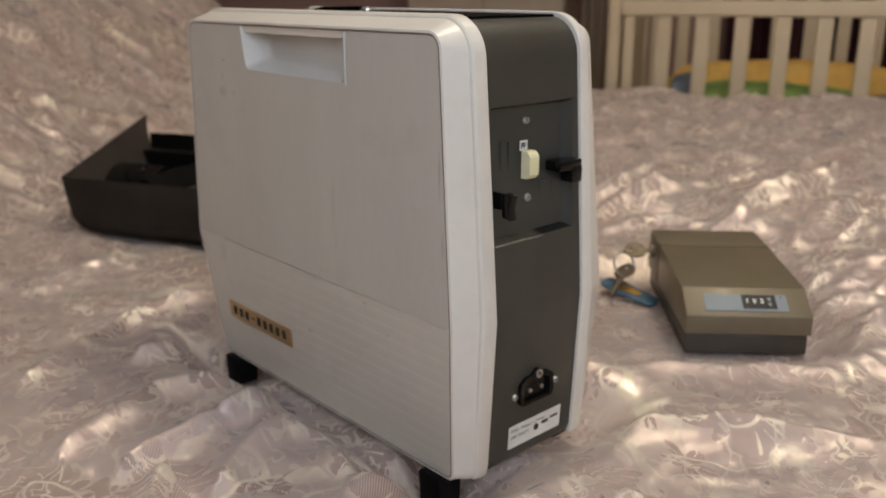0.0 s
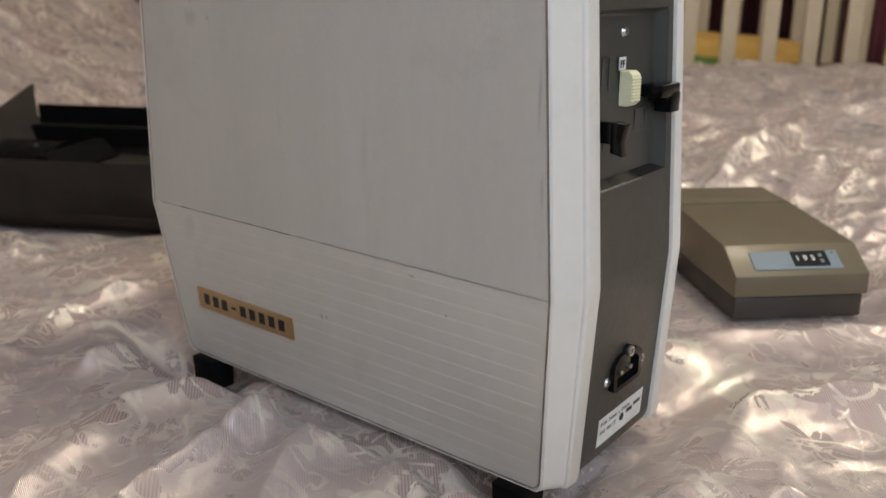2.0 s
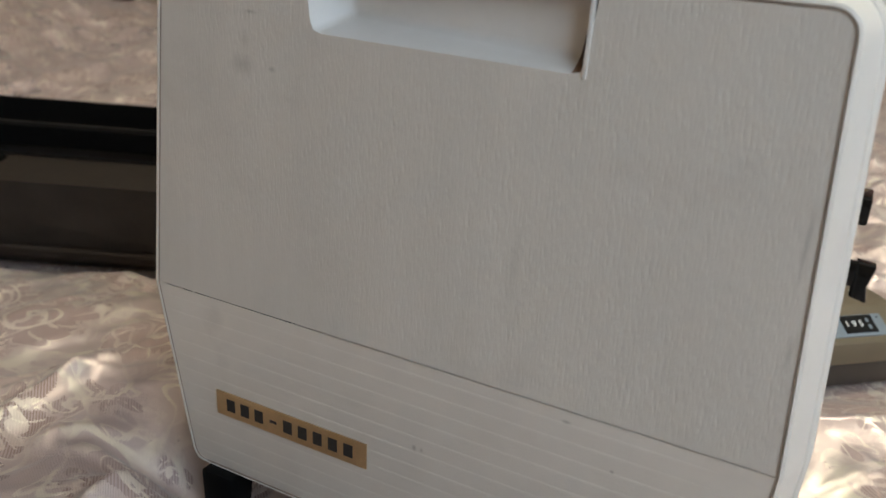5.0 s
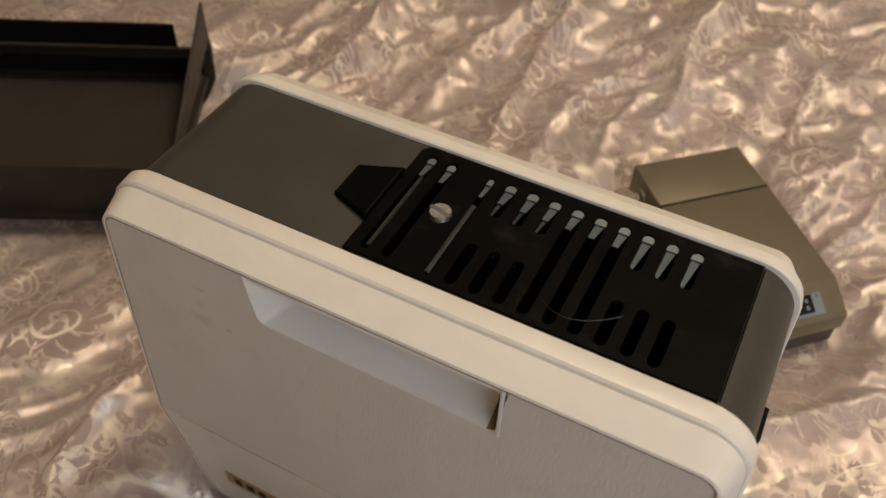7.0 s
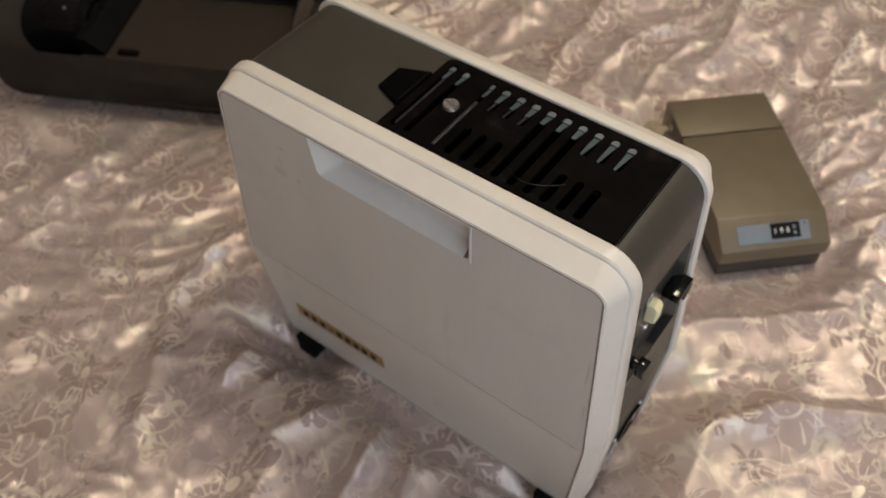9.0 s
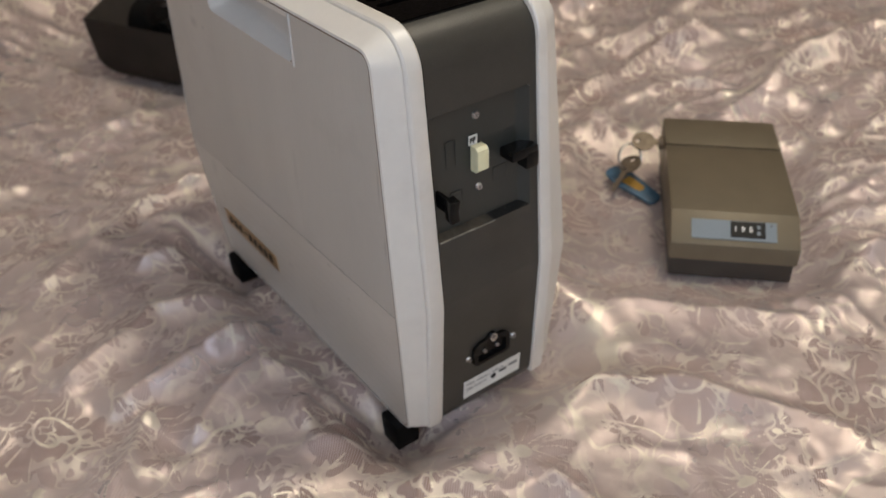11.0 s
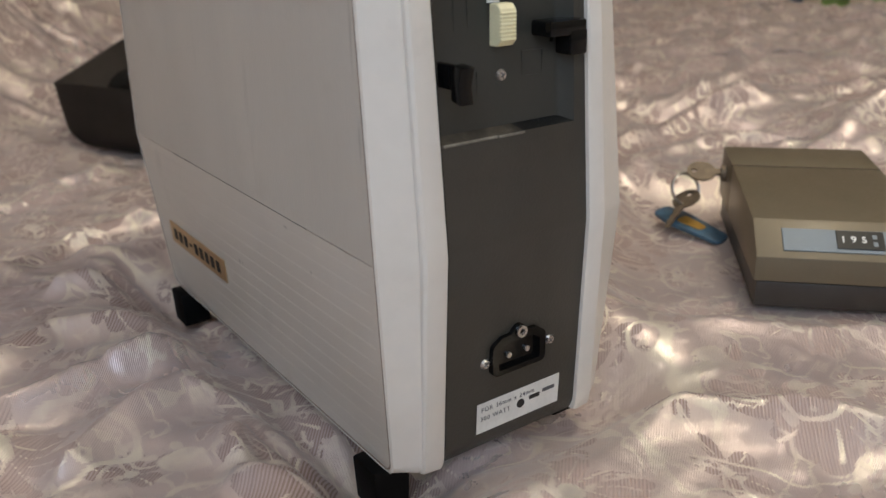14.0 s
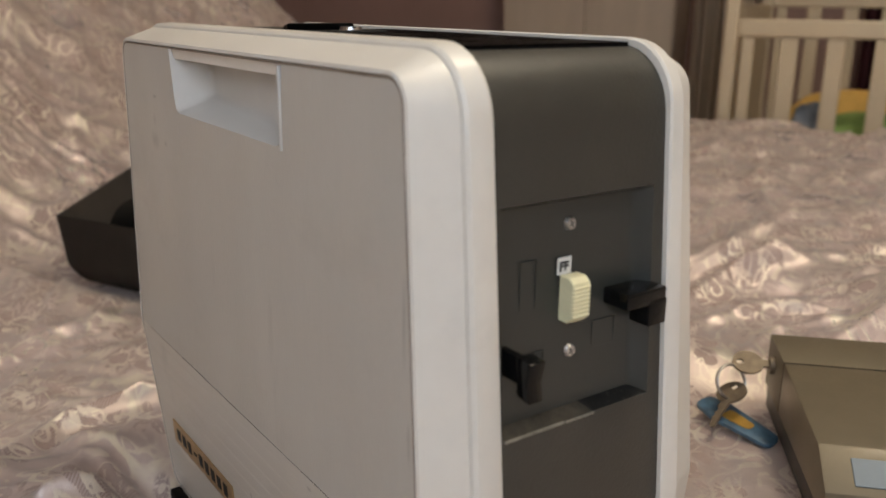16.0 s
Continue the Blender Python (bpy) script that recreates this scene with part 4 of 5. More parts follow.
def body_mesh():
    ring = outline(0.0082, 0.010)
    y0, y1 = Y0 - 0.004, Y1 + 0.008
    ya, yb, z0, z1 = POCKET
    pts = []
    for i, p in enumerate(ring):
        q = ring[(i + 1) % len(ring)]
        pts.append(p)
        for zz in sorted((z0, z1), reverse=p[1] > q[1]):
            if p[0] > -0.05 and q[0] > -0.05 and (p[1] - zz) * (q[1] - zz) < 0:
                pts.append((p[0] + (q[0] - p[0]) * (zz - p[1]) / (q[1] - p[1]), zz))
    top = []
    for i, p in enumerate(pts):
        q = pts[(i + 1) % len(pts)]
        top.append(p)
        if min(p[1], q[1]) > 0.27 and abs(p[0] - q[0]) > 0.1:
            zt = (p[1] + q[1]) / 2
            top += [(x, zt) for x in sorted((VENT[0] + 0.004, VENT[1] - 0.020), reverse=p[0] > q[0])]
    pts = top
    ys = [y0, ya - 0.0012, yb, y1]
    bm = bmesh.new()
    grid = [[bm.verts.new((x, y, z)) for x, z in pts] for y in ys]
    n = len(pts)
    hole = None
    for j in range(3):
        for i in range(n):
            k = (i + 1) % n
            zz = (pts[i][1] + pts[k][1]) / 2
            if j == 1 and pts[i][0] > -0.05 and z0 - 1e-6 < zz < z1 + 1e-6 and abs(pts[i][1] - pts[k][1]) > 0.01:
                hole = (pts[i], pts[k])
                continue
            if j == 1 and min(pts[i][1], pts[k][1]) > 0.27 and abs(pts[i][0] - pts[k][0]) > 0.1 and min(pts[i][0], pts[k][0]) > -0.2:
                continue
            bm.faces.new((grid[j][i], grid[j][k], grid[j + 1][k], grid[j + 1][i]))
    return bm, hole


def pocket_mesh(hole):
    (xa, za), (xb, zb) = hole
    if za < zb:
        (xa, za), (xb, zb) = (xb, zb), (xa, za)
    ya, yb, _, _ = POCKET
    ya -= 0.0012
    d = 0.0062
    bm = bmesh.new()
    out = [(xa, ya, za), (xa, yb, za), (xb, yb, zb), (xb, ya, zb)]
    ins = [(xa - d, ya + 0.001, za - 0.002), (xa - d, yb - 0.0050, za - 0.002), (xb - d, yb - 0.0050, zb + 0.0024), (xb - d, ya + 0.001, zb + 0.0024)]
    o, i_ = [bm.verts.new(p) for p in out], [bm.verts.new(p) for p in ins]
    bm.faces.new(i_)
    for k in (0, 1, 3):
        bm.faces.new((o[k], o[(k + 1) % 4], i_[(k + 1) % 4], i_[k]))
    e = [x for x in bm.edges if len(x.link_faces) == 2]
    bmesh.ops.bevel(bm, geom=e, offset=0.0018, segments=4, affect="EDGES", profile=0.5)
    ledge, shelf = bmesh.new(), bmesh.new()
    mid = lambda p, q, k: tuple(a + (b - a) * k for a, b in zip(p, q))
    edge, inner = mid(out[3], out[2], 0.60), mid(ins[3], ins[2], 0.60)
    ledge.faces.new([ledge.verts.new(p) for p in (edge, out[3], ins[3], inner)])
    shelf.faces.new([shelf.verts.new(p) for p in (out[2], edge, inner, ins[2])])
    return bm, ledge, shelf


def on_end(y, z, lift=0.0):
    """A frame on the switch end: its z axis along +x outwards, its x axis along +y, its y axis upwards."""
    x = body_x(z) + lift
    return Matrix.Translation((x, y, z)) @ Matrix(((0, 0, 1, 0), (1, 0, 0, 0), (0, 1, 0, 0), (0, 0, 0, 1)))


def body_x(z):
    ring = outline(0.0082, 0.010)
    xs = []
    for i in range(len(ring)):
        (xa, za), (xb, zb) = ring[i], ring[(i + 1) % len(ring)]
        if (za - z) * (zb - z) <= 0 and abs(za - zb) > 1e-9:
            xs.append(xa + (xb - xa) * (z - za) / (zb - za))
    return max(xs)


def screw(y, z, parent, r=0.0027, lift=0.0006, cross=True):
    m = on_end(y, z, lift)
    bm = cyl(r, 0.0014, m, 20, r2=r * 0.72)
    s = part("screw", bm, M["steel"], parent, "shiny steel screw head", smooth=30)
    s.matrix_parent_inverse = parent.matrix_world.inverted()
    slot = join(box(-r * 0.55, r * 0.55, -r * 0.11, r * 0.11, 0.0006, 0.00085), box(-r * 0.11, r * 0.11, -r * 0.55, r * 0.55, 0.0006, 0.00087))
    bmesh.ops.transform(slot, matrix=m @ Matrix.Rotation(0.5, 4, "Z"), verts=slot.verts)
    part("slot", slot, M["ink_grey"], s)



def slot_outline(x0, x1, y0, y1, seg=4):
    r = (x1 - x0) / 2
    cx = (x0 + x1) / 2
    out = [(cx + r * math.cos(a), y1 - r + r * math.sin(a)) for a in [math.pi * k / seg for k in range(seg + 1)]]
    out += [(cx + r * math.cos(a), y0 + r + r * math.sin(a)) for a in [math.pi + math.pi * k / seg for k in range(seg + 1)]]
    return out


def vent_slots():
    s = []
    for k in range(9):
        x = -0.1462 + 0.01128 * k
        if 3 <= k <= 5:
            s.append((x - 0.0028, x + 0.0028, 0.0318, 0.1020))
        else:
            s.append((x - 0.0028, x + 0.0028, 0.0318, 0.0585))
            s.append((x - 0.0026, x + 0.0026, 0.0775, 0.1020))
    s.append((-0.1905, -0.1860, 0.0325, 0.1022))
    s.append((-0.1800, -0.1752, 0.0325, 0.1022))
    s.append((-0.1583, -0.1553, 0.0318, 0.1020))
    return s


def vent_plate():
    """Black plate with real slots: outline and holes filled between, then thickened."""
    bm = bmesh.new()
    x0, x1, y0, y1 = VENT
    loops = [[(x0, y0), (x1, y0), (x1, y1), (x0 + 0.004, y1), (x0, y1 - 0.004)]]
    loops += [slot_outline(*s) for s in vent_slots()]
    edges = []
    for loop in loops:
        vs = [bm.verts.new((x, y, 0)) for x, y in loop]
        edges += [bm.edges.new((vs[i], vs[(i + 1) % len(vs)])) for i in range(len(vs))]
    bmesh.ops.triangle_fill(bm, use_beauty=True, use_dissolve=False, edges=edges)
    # drop triangles that fell inside a slot
    for f in list(bm.faces):
        c = f.calc_center_median()
        if any(s[0] < c.x < s[1] and s[2] < c.y < s[3] and all(any(abs(v.co.x - px) < 1e-6 and abs(v.co.y - py) < 1e-6 for px, py in slot_outline(*s)) for v in f.verts) for s in vent_slots()):
            bm.faces.remove(f)
    res = bmesh.ops.extrude_face_region(bm, geom=bm.faces[:])
    for v in res["geom"]:
        if isinstance(v, bmesh.types.BMVert):
            v.co.z -= 0.0022
    bmesh.ops.translate(bm, vec=(0, 0, TOP_Z + 0.0014), verts=bm.verts)
    return bm


FIBRES = [((-0.1112, 0.0466), (-0.0960, 0.0290), (-0.0742, 0.0509)), ((-0.0792, 0.0873), (-0.0776, 0.0810), (-0.0730, 0.0763))]      # ends and bend of each, in plan


def projector():
    ob = empty("slide_projector", pose(-0.163, 0.068, 0.0))
    tagged(ob, "cream and charcoal vintage slide projector standing on black feet", "projector")
    inv = ob.matrix_world.inverted()

    def add(name, bm, material, parent=ob, label="", smooth=False):
        o = part(name, bm, material, None, label, smooth)
        o.parent = parent
        if parent is ob:
            o.matrix_parent_inverse = inv
        return o

    # covers
    front = add("front_cover", cover_mesh(0.125), M["cover"], label="cream plastic front cover with rounded rim", smooth=28)
    up = add("front_panel", panel_upper(), M["panel"], front, "grained light grey front panel")
    low = add("lower_panel", panel_lower(), M["panel_low"], front, "finely ribbed lower panel")
    rm, side, lip = recess_mesh()
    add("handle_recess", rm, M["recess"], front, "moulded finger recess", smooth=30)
    add("recess_side", side, M["brown_edge"], front, "dark brown gap beside the recess")
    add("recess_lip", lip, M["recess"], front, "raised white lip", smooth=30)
    joint = lofted([[(x, y + lean(z), z) for x, z in outline(off, 0.0)] for off, y in ((-0.0004, 0.0004), (-0.0003, -0.0002), (0.0003, -0.0003), (0.0006, 0.0014))])
    add("panel_joint", joint, M["joint"], front, "thin dark joint round the front panels")
    back_bm = join(cover_mesh())
    rear = lambda z: Y1 + 0.0048 * max(0.0, min(1.0, 1 - z / 0.27))      # inner edge of the rear cover
    thick = lambda z: 1.02 - 0.34 * max(0.0, min(1.0, (z - 0.12) / 0.157)) ** 1.3      # it thins towards the top
    for v in back_bm.verts:
        v.co.y = rear(v.co.z) + thick(v.co.z) * (Y0 - v.co.y)
    bmesh.ops.reverse_faces(back_bm, faces=back_bm.faces[:])
    back = add("rear_cover", back_bm, M["cover"], label="cream plastic rear cover with rounded rim", smooth=28)
    bp = bmesh.new()
    bp.faces.new([bp.verts.new((x, rear(z) + thick(z) * (Y0 - lean(z)), z)) for x, z in outline(0.0, 0.0)])
    add("rear_panel", bp, M["panel"], back)
    # dark body, pocket
    bm, hole = body_mesh()
    body = add("body", bm, M["dark"], label="charcoal painted metal body", smooth=32)
    # extra glossy bead, added so the body's front edge shows a highlight line
    rings = []
    for a in range(7):
        t, rr = radians(60 * a), 0.0008
        rings.append([(x, Y0 * (1 + 0.125 * (0.62 - max(0.0, min(1.0, (z - KZ) / 0.17)))) + 0.0010 + rr * math.sin(t), z) for x, z in outline(0.0082 + rr * math.cos(t), 0.010)])
    add("glint_bead", lofted(rings), M["gloss"], body, "thin glossy black bead added to catch an edge highlight", smooth=60)
    pk, ledge, shelf = pocket_mesh(hole)
    add("switch_pocket", pk, M["pocket"], body, "recessed charcoal switch panel", smooth=40)
    add("pocket_shelf", shelf, M["specks"], body, "dark speckled shelf end")
    add("pocket_ledge", ledge, M["dust"], body, "dusty ledge")
    y0l, y1l, zl, _ = POCKET
    lip = join(*[box(body_x(zl) - 0.0006, body_x(zl) + 0.0004, a, b, zl - 0.0011 - k, zl + 0.0001 - k, 0.0003, 1) for a, b, k in ((y0l, y0l + 0.028, 0.0), (y0l + 0.0285, y0l + 0.043, 0.0002))])
    add("pocket_lip", lip, M["lip"], body, "worn pale paint on the pocket's lower lip")
    # faint moulded frames inside the pocket
    d = -0.0062

    def frame_lines(y0, y1, z0, z1, w=0.0005):
        x = body_x((z0 + z1) / 2) + d
        return join(box(x, x + 0.0004, y0, y0 + w, z0, z1), box(x, x + 0.0004, y1 - w, y1, z0, z1), box(x, x + 0.0004, y0 + w, y1 - w, z0, z0 + w), box(x, x + 0.0004, y0 + w, y1 - w, z1 - w, z1))

    add("moulded_mark", frame_lines(0.044, 0.0515, 0.184, 0.206), M["pocket"], body)
    add("moulded_mark", frame_lines(0.046, 0.055, 0.160, 0.172), M["pocket"], body)
    add("moulded_mark", frame_lines(0.079, 0.091, 0.167, 0.178), M["pocket"], body)
    screw(0.0673, 0.2166, ob, lift=d + 0.0007)
    screw(0.0676, 0.1690, ob, lift=d + 0.0007)
    screw(0.0537, 0.0385, ob)
    screw(0.0934, 0.0392, ob)
    # rocker knob and its plate
    x = body_x(0.19) + d
    knob_pts = [(x, 0.1815), (x + 0.0050, 0.1815), (x + 0.0074, 0.1838)] + [(x + 0.0082 - 0.0011 * (k % 2), 0.1845 + 0.00075 * k) for k in range(16)] + [(x + 0.0074, 0.1965), (x + 0.0050, 0.1986), (x, 0.1986)]
    add("switch_knob", prism(knob_pts, 0.0622, 0.0708, 0.0004, 1), M["ivory"], body, "ivory plastic rocker switch with ridges")
    pl = add("switch_plate", box(x, x + 0.0006, 0.0608, 0.0672, 0.1988, 0.2050), M["paper"], body, "white switch tab")
    lettering("FF", 0.0048, Matrix.Translation((x + 0.0007, 0.0636, 0.2016)) @ Matrix(((0, 0, 1, 0), (1, 0, 0, 0), (0, 1, 0, 0), (0, 0, 0, 1))), "switch_lettering", M["ink"], body, 0.0001, 1.0, 0.035)
    # two black slide levers
    x = body_x(0.17) + d
    add("lever", join(box(x, x + 0.0140, 0.0338, 0.0372, 0.1680, 0.1780, 0.0008), prism([(x + 0.0105, 0.1640), (x + 0.0172, 0.1625), (x + 0.0160, 0.1690), (x + 0.0178, 0.1775), (x + 0.0105, 0.1782)], 0.0336, 0.0404, 0.0008)), M["gloss"], body, "glossy black slide lever", smooth=30)
    x = body_x(0.185) + d
    add("lever", join(box(x, x + 0.0128, 0.0845, 0.1056, 0.1838, 0.1904, 0.0011), box(x + 0.0030, x + 0.0132, 0.0960, 0.1058, 0.1755, 0.1862, 0.0011)), M["gloss"], body, "glossy black slide lever", smooth=30)
    add("lever_slot", box(x - 0.0002, x + 0.0003, 0.0955, 0.0975, 0.168, 0.186), M["inside"], body)
    # mains inlet
    cy, cz = 0.0722, 0.0408
    outer = rounded([(cy - 0.0160, cz + 0.0060), (cy - 0.0105, cz + 0.0098), (cy - 0.0050, cz + 0.0100), (cy, cz + 0.0165), (cy + 0.0050, cz + 0.0100), (cy + 0.0105, cz + 0.0098), (cy + 0.0160, cz + 0.0060), (cy + 0.0160, cz - 0.0095), (cy - 0.0160, cz - 0.0095)],
                    [0.003, 0.003, 0.002, 0.004, 0.002, 0.003, 0.003, 0.003, 0.003], 4)
    inner = rounded([(cy - 0.0125, cz + 0.0030), (cy - 0.0080, cz + 0.0062), (cy + 0.0080, cz + 0.0062), (cy + 0.0125, cz + 0.0030), (cy + 0.0125, cz - 0.0070), (cy - 0.0125, cz - 0.0070)], [0.001] * 6, 3)
    xe = body_x(cz)
    b = bmesh.new()
    loops = []
    for pts in (outer, inner):
        vs = [b.verts.new((xe + 0.0030, y, z)) for y, z in pts]
        loops.append(vs)
    edges = [b.edges.new((vs[i], vs[(i + 1) % len(vs)])) for vs in loops for i in range(len(vs))]
    bmesh.ops.triangle_fill(b, use_beauty=True, use_dissolve=False, edges=edges)
    for vs, pts, xx in ((loops[0], outer, xe - 0.001), (loops[1], inner, xe - 0.0002 + 0.0006)):
        deep = [b.verts.new((xx, y, z)) for y, z in pts]
        for i in range(len(vs)):
            k = (i + 1) % len(vs)
            b.faces.new((vs[i], vs[k], deep[k], deep[i]))
        if pts is inner:
            b.faces.new(deep)
    inlet = add("mains_inlet", b, M["gloss"], body, "black bakelite two-pin mains inlet", smooth=30)
    for y in (cy - 0.0052, cy + 0.0058):
        add("pin", cyl(0.0014, 0.0014, on_end(y, cz - 0.0012, 0.0012), 14), M["steel"], body)
    torus = bmesh.new()
    segs = 20
    rows = []
    for rr, xx in ((0.0029, 0.0030), (0.0029, 0.0042), (0.0016, 0.0042), (0.0014, 0.0022)):
        rows.append([(xe + xx, 0.0728 + rr * math.cos(2 * math.pi * k / segs), 0.0510 + rr * math.sin(2 * math.pi * k / segs)) for k in range(segs)])
    torus = lofted(rows)
    add("earth_socket", torus, M["steel"], body, "chrome ring of the earth contact", smooth=30)
    # sticker: four corners on the sloping end
    def end_plate(y0, y1, z0, z1, lift, material, name, label="", skew=0.0):
        b = bmesh.new()
        pts = [(y0, z0), (y1, z0 + skew), (y1, z1 + skew), (y0, z1)]
        lo = [b.verts.new((body_x(z) + lift - 0.0002, y, z)) for y, z in pts]
        hi = [b.verts.new((body_x(z) + lift, y, z)) for y, z in pts]
        b.faces.new(hi)
        for i in range(4):
            b.faces.new((lo[i], lo[(i + 1) % 4], hi[(i + 1) % 4], hi[i]))
        return add(name, b, material, body, label)

    end_plate(0.0500, 0.1020, 0.0005, 0.0172, 0.0003, M["paper"], "rating_sticker", "white paper rating sticker")

    def end_text(text, size, y, z, material):
        m = Matrix.Translation((body_x(z) + 0.0004, y, z)) @ Matrix.Rotation(radians(-3.3), 4, "Y") @ Matrix(((0, 0, 1, 0), (1, 0, 0, 0), (0, 1, 0, 0), (0, 0, 0, 1)))
        lettering(text, size, m, "sticker_lettering", material, body, 0.0001, 1.25)
    
    end_text("FOR 36mm x 24mm", 0.0033, 0.0690, 0.0132, M["ink_grey"])
    end_text("300 WATT", 0.0033, 0.0612, 0.0082, M["ink_grey"])
    dot = cyl(0.0024, 0.0003, Matrix.Translation((body_x(0.0085) + 0.0004, 0.0770, 0.0085)) @ Matrix.Rotation(radians(90), 4, "Y"), 18)
    add("printed_dot", dot, M["ink"], body)
    end_plate(0.0825, 0.0892, 0.0085, 0.0108, 0.0005, M["ink"], "printed_bar")
    end_plate(0.0910, 0.0990, 0.0098, 0.0118, 0.0005, M["ink_grey"], "printed_bar")
    end_plate(0.0560, 0.0650, 0.0025, 0.0045, 0.0005, M["paper"], "printed_bar")
    # badge on the lower panel
    bz0, bz1, bx0, bx1 = 0.0290, 0.0438, -0.2842, -0.1900
    badge_pts = [(bx0, bz0), (bx1, bz0), (bx1, bz1), (bx0, bz1)]
    bb = bmesh.new()
    lo = [bb.verts.new((x, lean(z) - 0.0002, z)) for x, z in badge_pts]
    hi = [bb.verts.new((x, lean(z) - 0.0009, z)) for x, z in badge_pts]
    bb.faces.new(hi)
    for i in range(4):
        bb.faces.new((lo[i], lo[(i + 1) % 4], hi[(i + 1) % 4], hi[i]))
    add("badge", bb, M["gold"], front, "gold foil name badge with black printing")
    zc = (bz0 + bz1) / 2
    # the maker's name as plain upright bars with a short dash between the two groups
    pitch = (bx1 - bx0 - 0.0110) / 9
    for k in range(9):
        xm, dash = bx0 + 0.0050 + (k + 0.5) * pitch, k == 3
        half_w, half_h = (0.0022, 0.0008) if dash else (0.0027, 0.0037)
        mark = box(xm - half_w, xm + half_w, -half_h, half_h, -0.00015, 0.00015)
        bmesh.ops.transform(mark, matrix=Matrix.Translation((0, lean(zc) - 0.0010, zc)) @ Matrix.Rotation(radians(90 + 3.8), 4, "X"), verts=mark.verts)
        add("printed_bar", mark, M["ink"], front)
    # top: vent plate, screw, tab
    vent = add("vent_plate", vent_plate(), M["vent"], label="black slotted vent plate with dusty wear")
    shaft = box(VENT[0] + 0.0045, VENT[1] - 0.0205, 0.0312, 0.1052, TOP_Z - 0.07, TOP_Z - 0.0005)
    shaft.faces.ensure_lookup_table()
    shaft.faces.remove(max(shaft.faces, key=lambda f: f.calc_center_median().z))
    add("vent_shaft", shaft, M["inside"], vent)
    def fin(x, y, half, kind="short"):
        """A cap with a blade that tapers away from it."""
        arc = [(x + half * math.cos(t), y + 0.0032 + 0.0024 * math.sin(t)) for t in [math.pi * k / 8 for k in range(9)]]
        loop = arc + [(x - half, y + 0.0012), (x + half, y + 0.0012)]

        def slab(pts, z0, z1):
            q = bmesh.new()
            lo, hi = [[q.verts.new((px, py, TOP_Z + z)) for px, py in pts] for z in (z0, z1)]
            q.faces.new(hi)
            for a in range(len(pts)):
                q.faces.new((lo[a], lo[(a + 1) % len(pts)], hi[(a + 1) % len(pts)], hi[a]))
            return q

        add("fin", slab(loop, 0.0002, 0.0011), M["fin_edge"], vent)
        wide = [(x - half * 0.85, y + 0.0008), (x - half * 0.95, y - 0.0075), (x + half * 0.15, y - 0.0075), (x + half * 0.75, y + 0.0008)]
        thin = [(x - half * 0.80, y - 0.0080), (x - half * 0.95, y - 0.0170), (x - half * 0.50, y - 0.0170), (x - half * 0.10, y - 0.0080)]
        long = [(x - half * 0.85, y + 0.0008), (x - half * 0.95, y - 0.0165), (x - half * 0.35, y - 0.0165), (x + half * 0.70, y + 0.0008)]
        if kind == "long":
            add("fin_blade", slab(long, -0.0004, 0.0004), M["fin"], vent)
            return
        add("fin_blade", slab(wide, -0.0004, 0.0004), M["fin"], vent)
        if kind == "double":
            add("fin_blade", slab(thin, -0.0010, -0.0002), M["bar"], vent)

    for k in (0, 1, 7):       # blades that show deep behind the lower slots
        x = -0.1462 + 0.01128 * k
        add("inner_blade", box(x - 0.0020, x + 0.0012, 0.0810, 0.0825, TOP_Z - 0.0300, TOP_Z - 0.0170, 0.0003, 1), M["fin_edge"], vent)
    for k in range(9):
        fin(-0.1462 + 0.01128 * k, 0.0955, 0.0026, "double" if k < 3 else "short" if k < 6 else "long")
    for x in (-0.1882, -0.1776):
        fin(x, 0.0950, 0.0020)
    add("slot_bar", box(-0.1580, -0.1556, 0.0330, 0.0800, TOP_Z + 0.0008, TOP_Z + 0.0022, 0.0005, 2), M["bar"], vent, "worn grey metal bar")
    fin(-0.1568, 0.0950, 0.0016)
    add("slot_bar", box(-0.1893, -0.1870, 0.0365, 0.0880, TOP_Z - 0.0016, TOP_Z - 0.0002, 0.0004, 1), M["bar"], vent, "dull grey rod")
    add("plate_gap", box(VENT[1] + 0.0002, VENT[1] + 0.0011, Y0 + 0.002, Y1 - 0.002, TOP_Z - 0.0006, TOP_Z + 0.0004), M["inside"], vent)
    s = add("vent_screw", cyl(0.0058, 0.0022, pose(-0.1680, 0.0676, TOP_Z + 0.0024), 28, r2=0.0050), M["steel"], vent, "large slotted steel screw", smooth=30)
    sl = box(-0.0056, 0.0056, -0.0010, 0.0010, 0.0, 0.0003)
    bmesh.ops.transform(sl, matrix=pose(-0.1680, 0.0676, TOP_Z + 0.00335, 0, 0, -12), verts=sl.verts)
    add("screw_slot", sl, M["ink_grey"], vent)
    tab = bmesh.new()
    tp = [(-0.2175, 0.0560), (-0.2175, 0.0775), (-0.1960, 0.0850), (-0.1960, 0.0480)]
    hi = [tab.verts.new((x, y, TOP_Z + 0.0030 if x < -0.2 else TOP_Z + 0.0046)) for x, y in tp]
    lo = [tab.verts.new((x, y, TOP_Z + 0.0001)) for x, y in tp]
    tab.faces.new(hi)
    for i in range(4):
        tab.faces.new((lo[i], lo[(i + 1) % 4], hi[(i + 1) % 4], hi[i]))
    bmesh.ops.bevel(tab, geom=[e for e in tab.edges if all(v in hi for v in e.verts)], offset=0.0009, segments=2, affect="EDGES", profile=0.5)
    add("tab", tab, M["tab"], vent, "black pull tab")
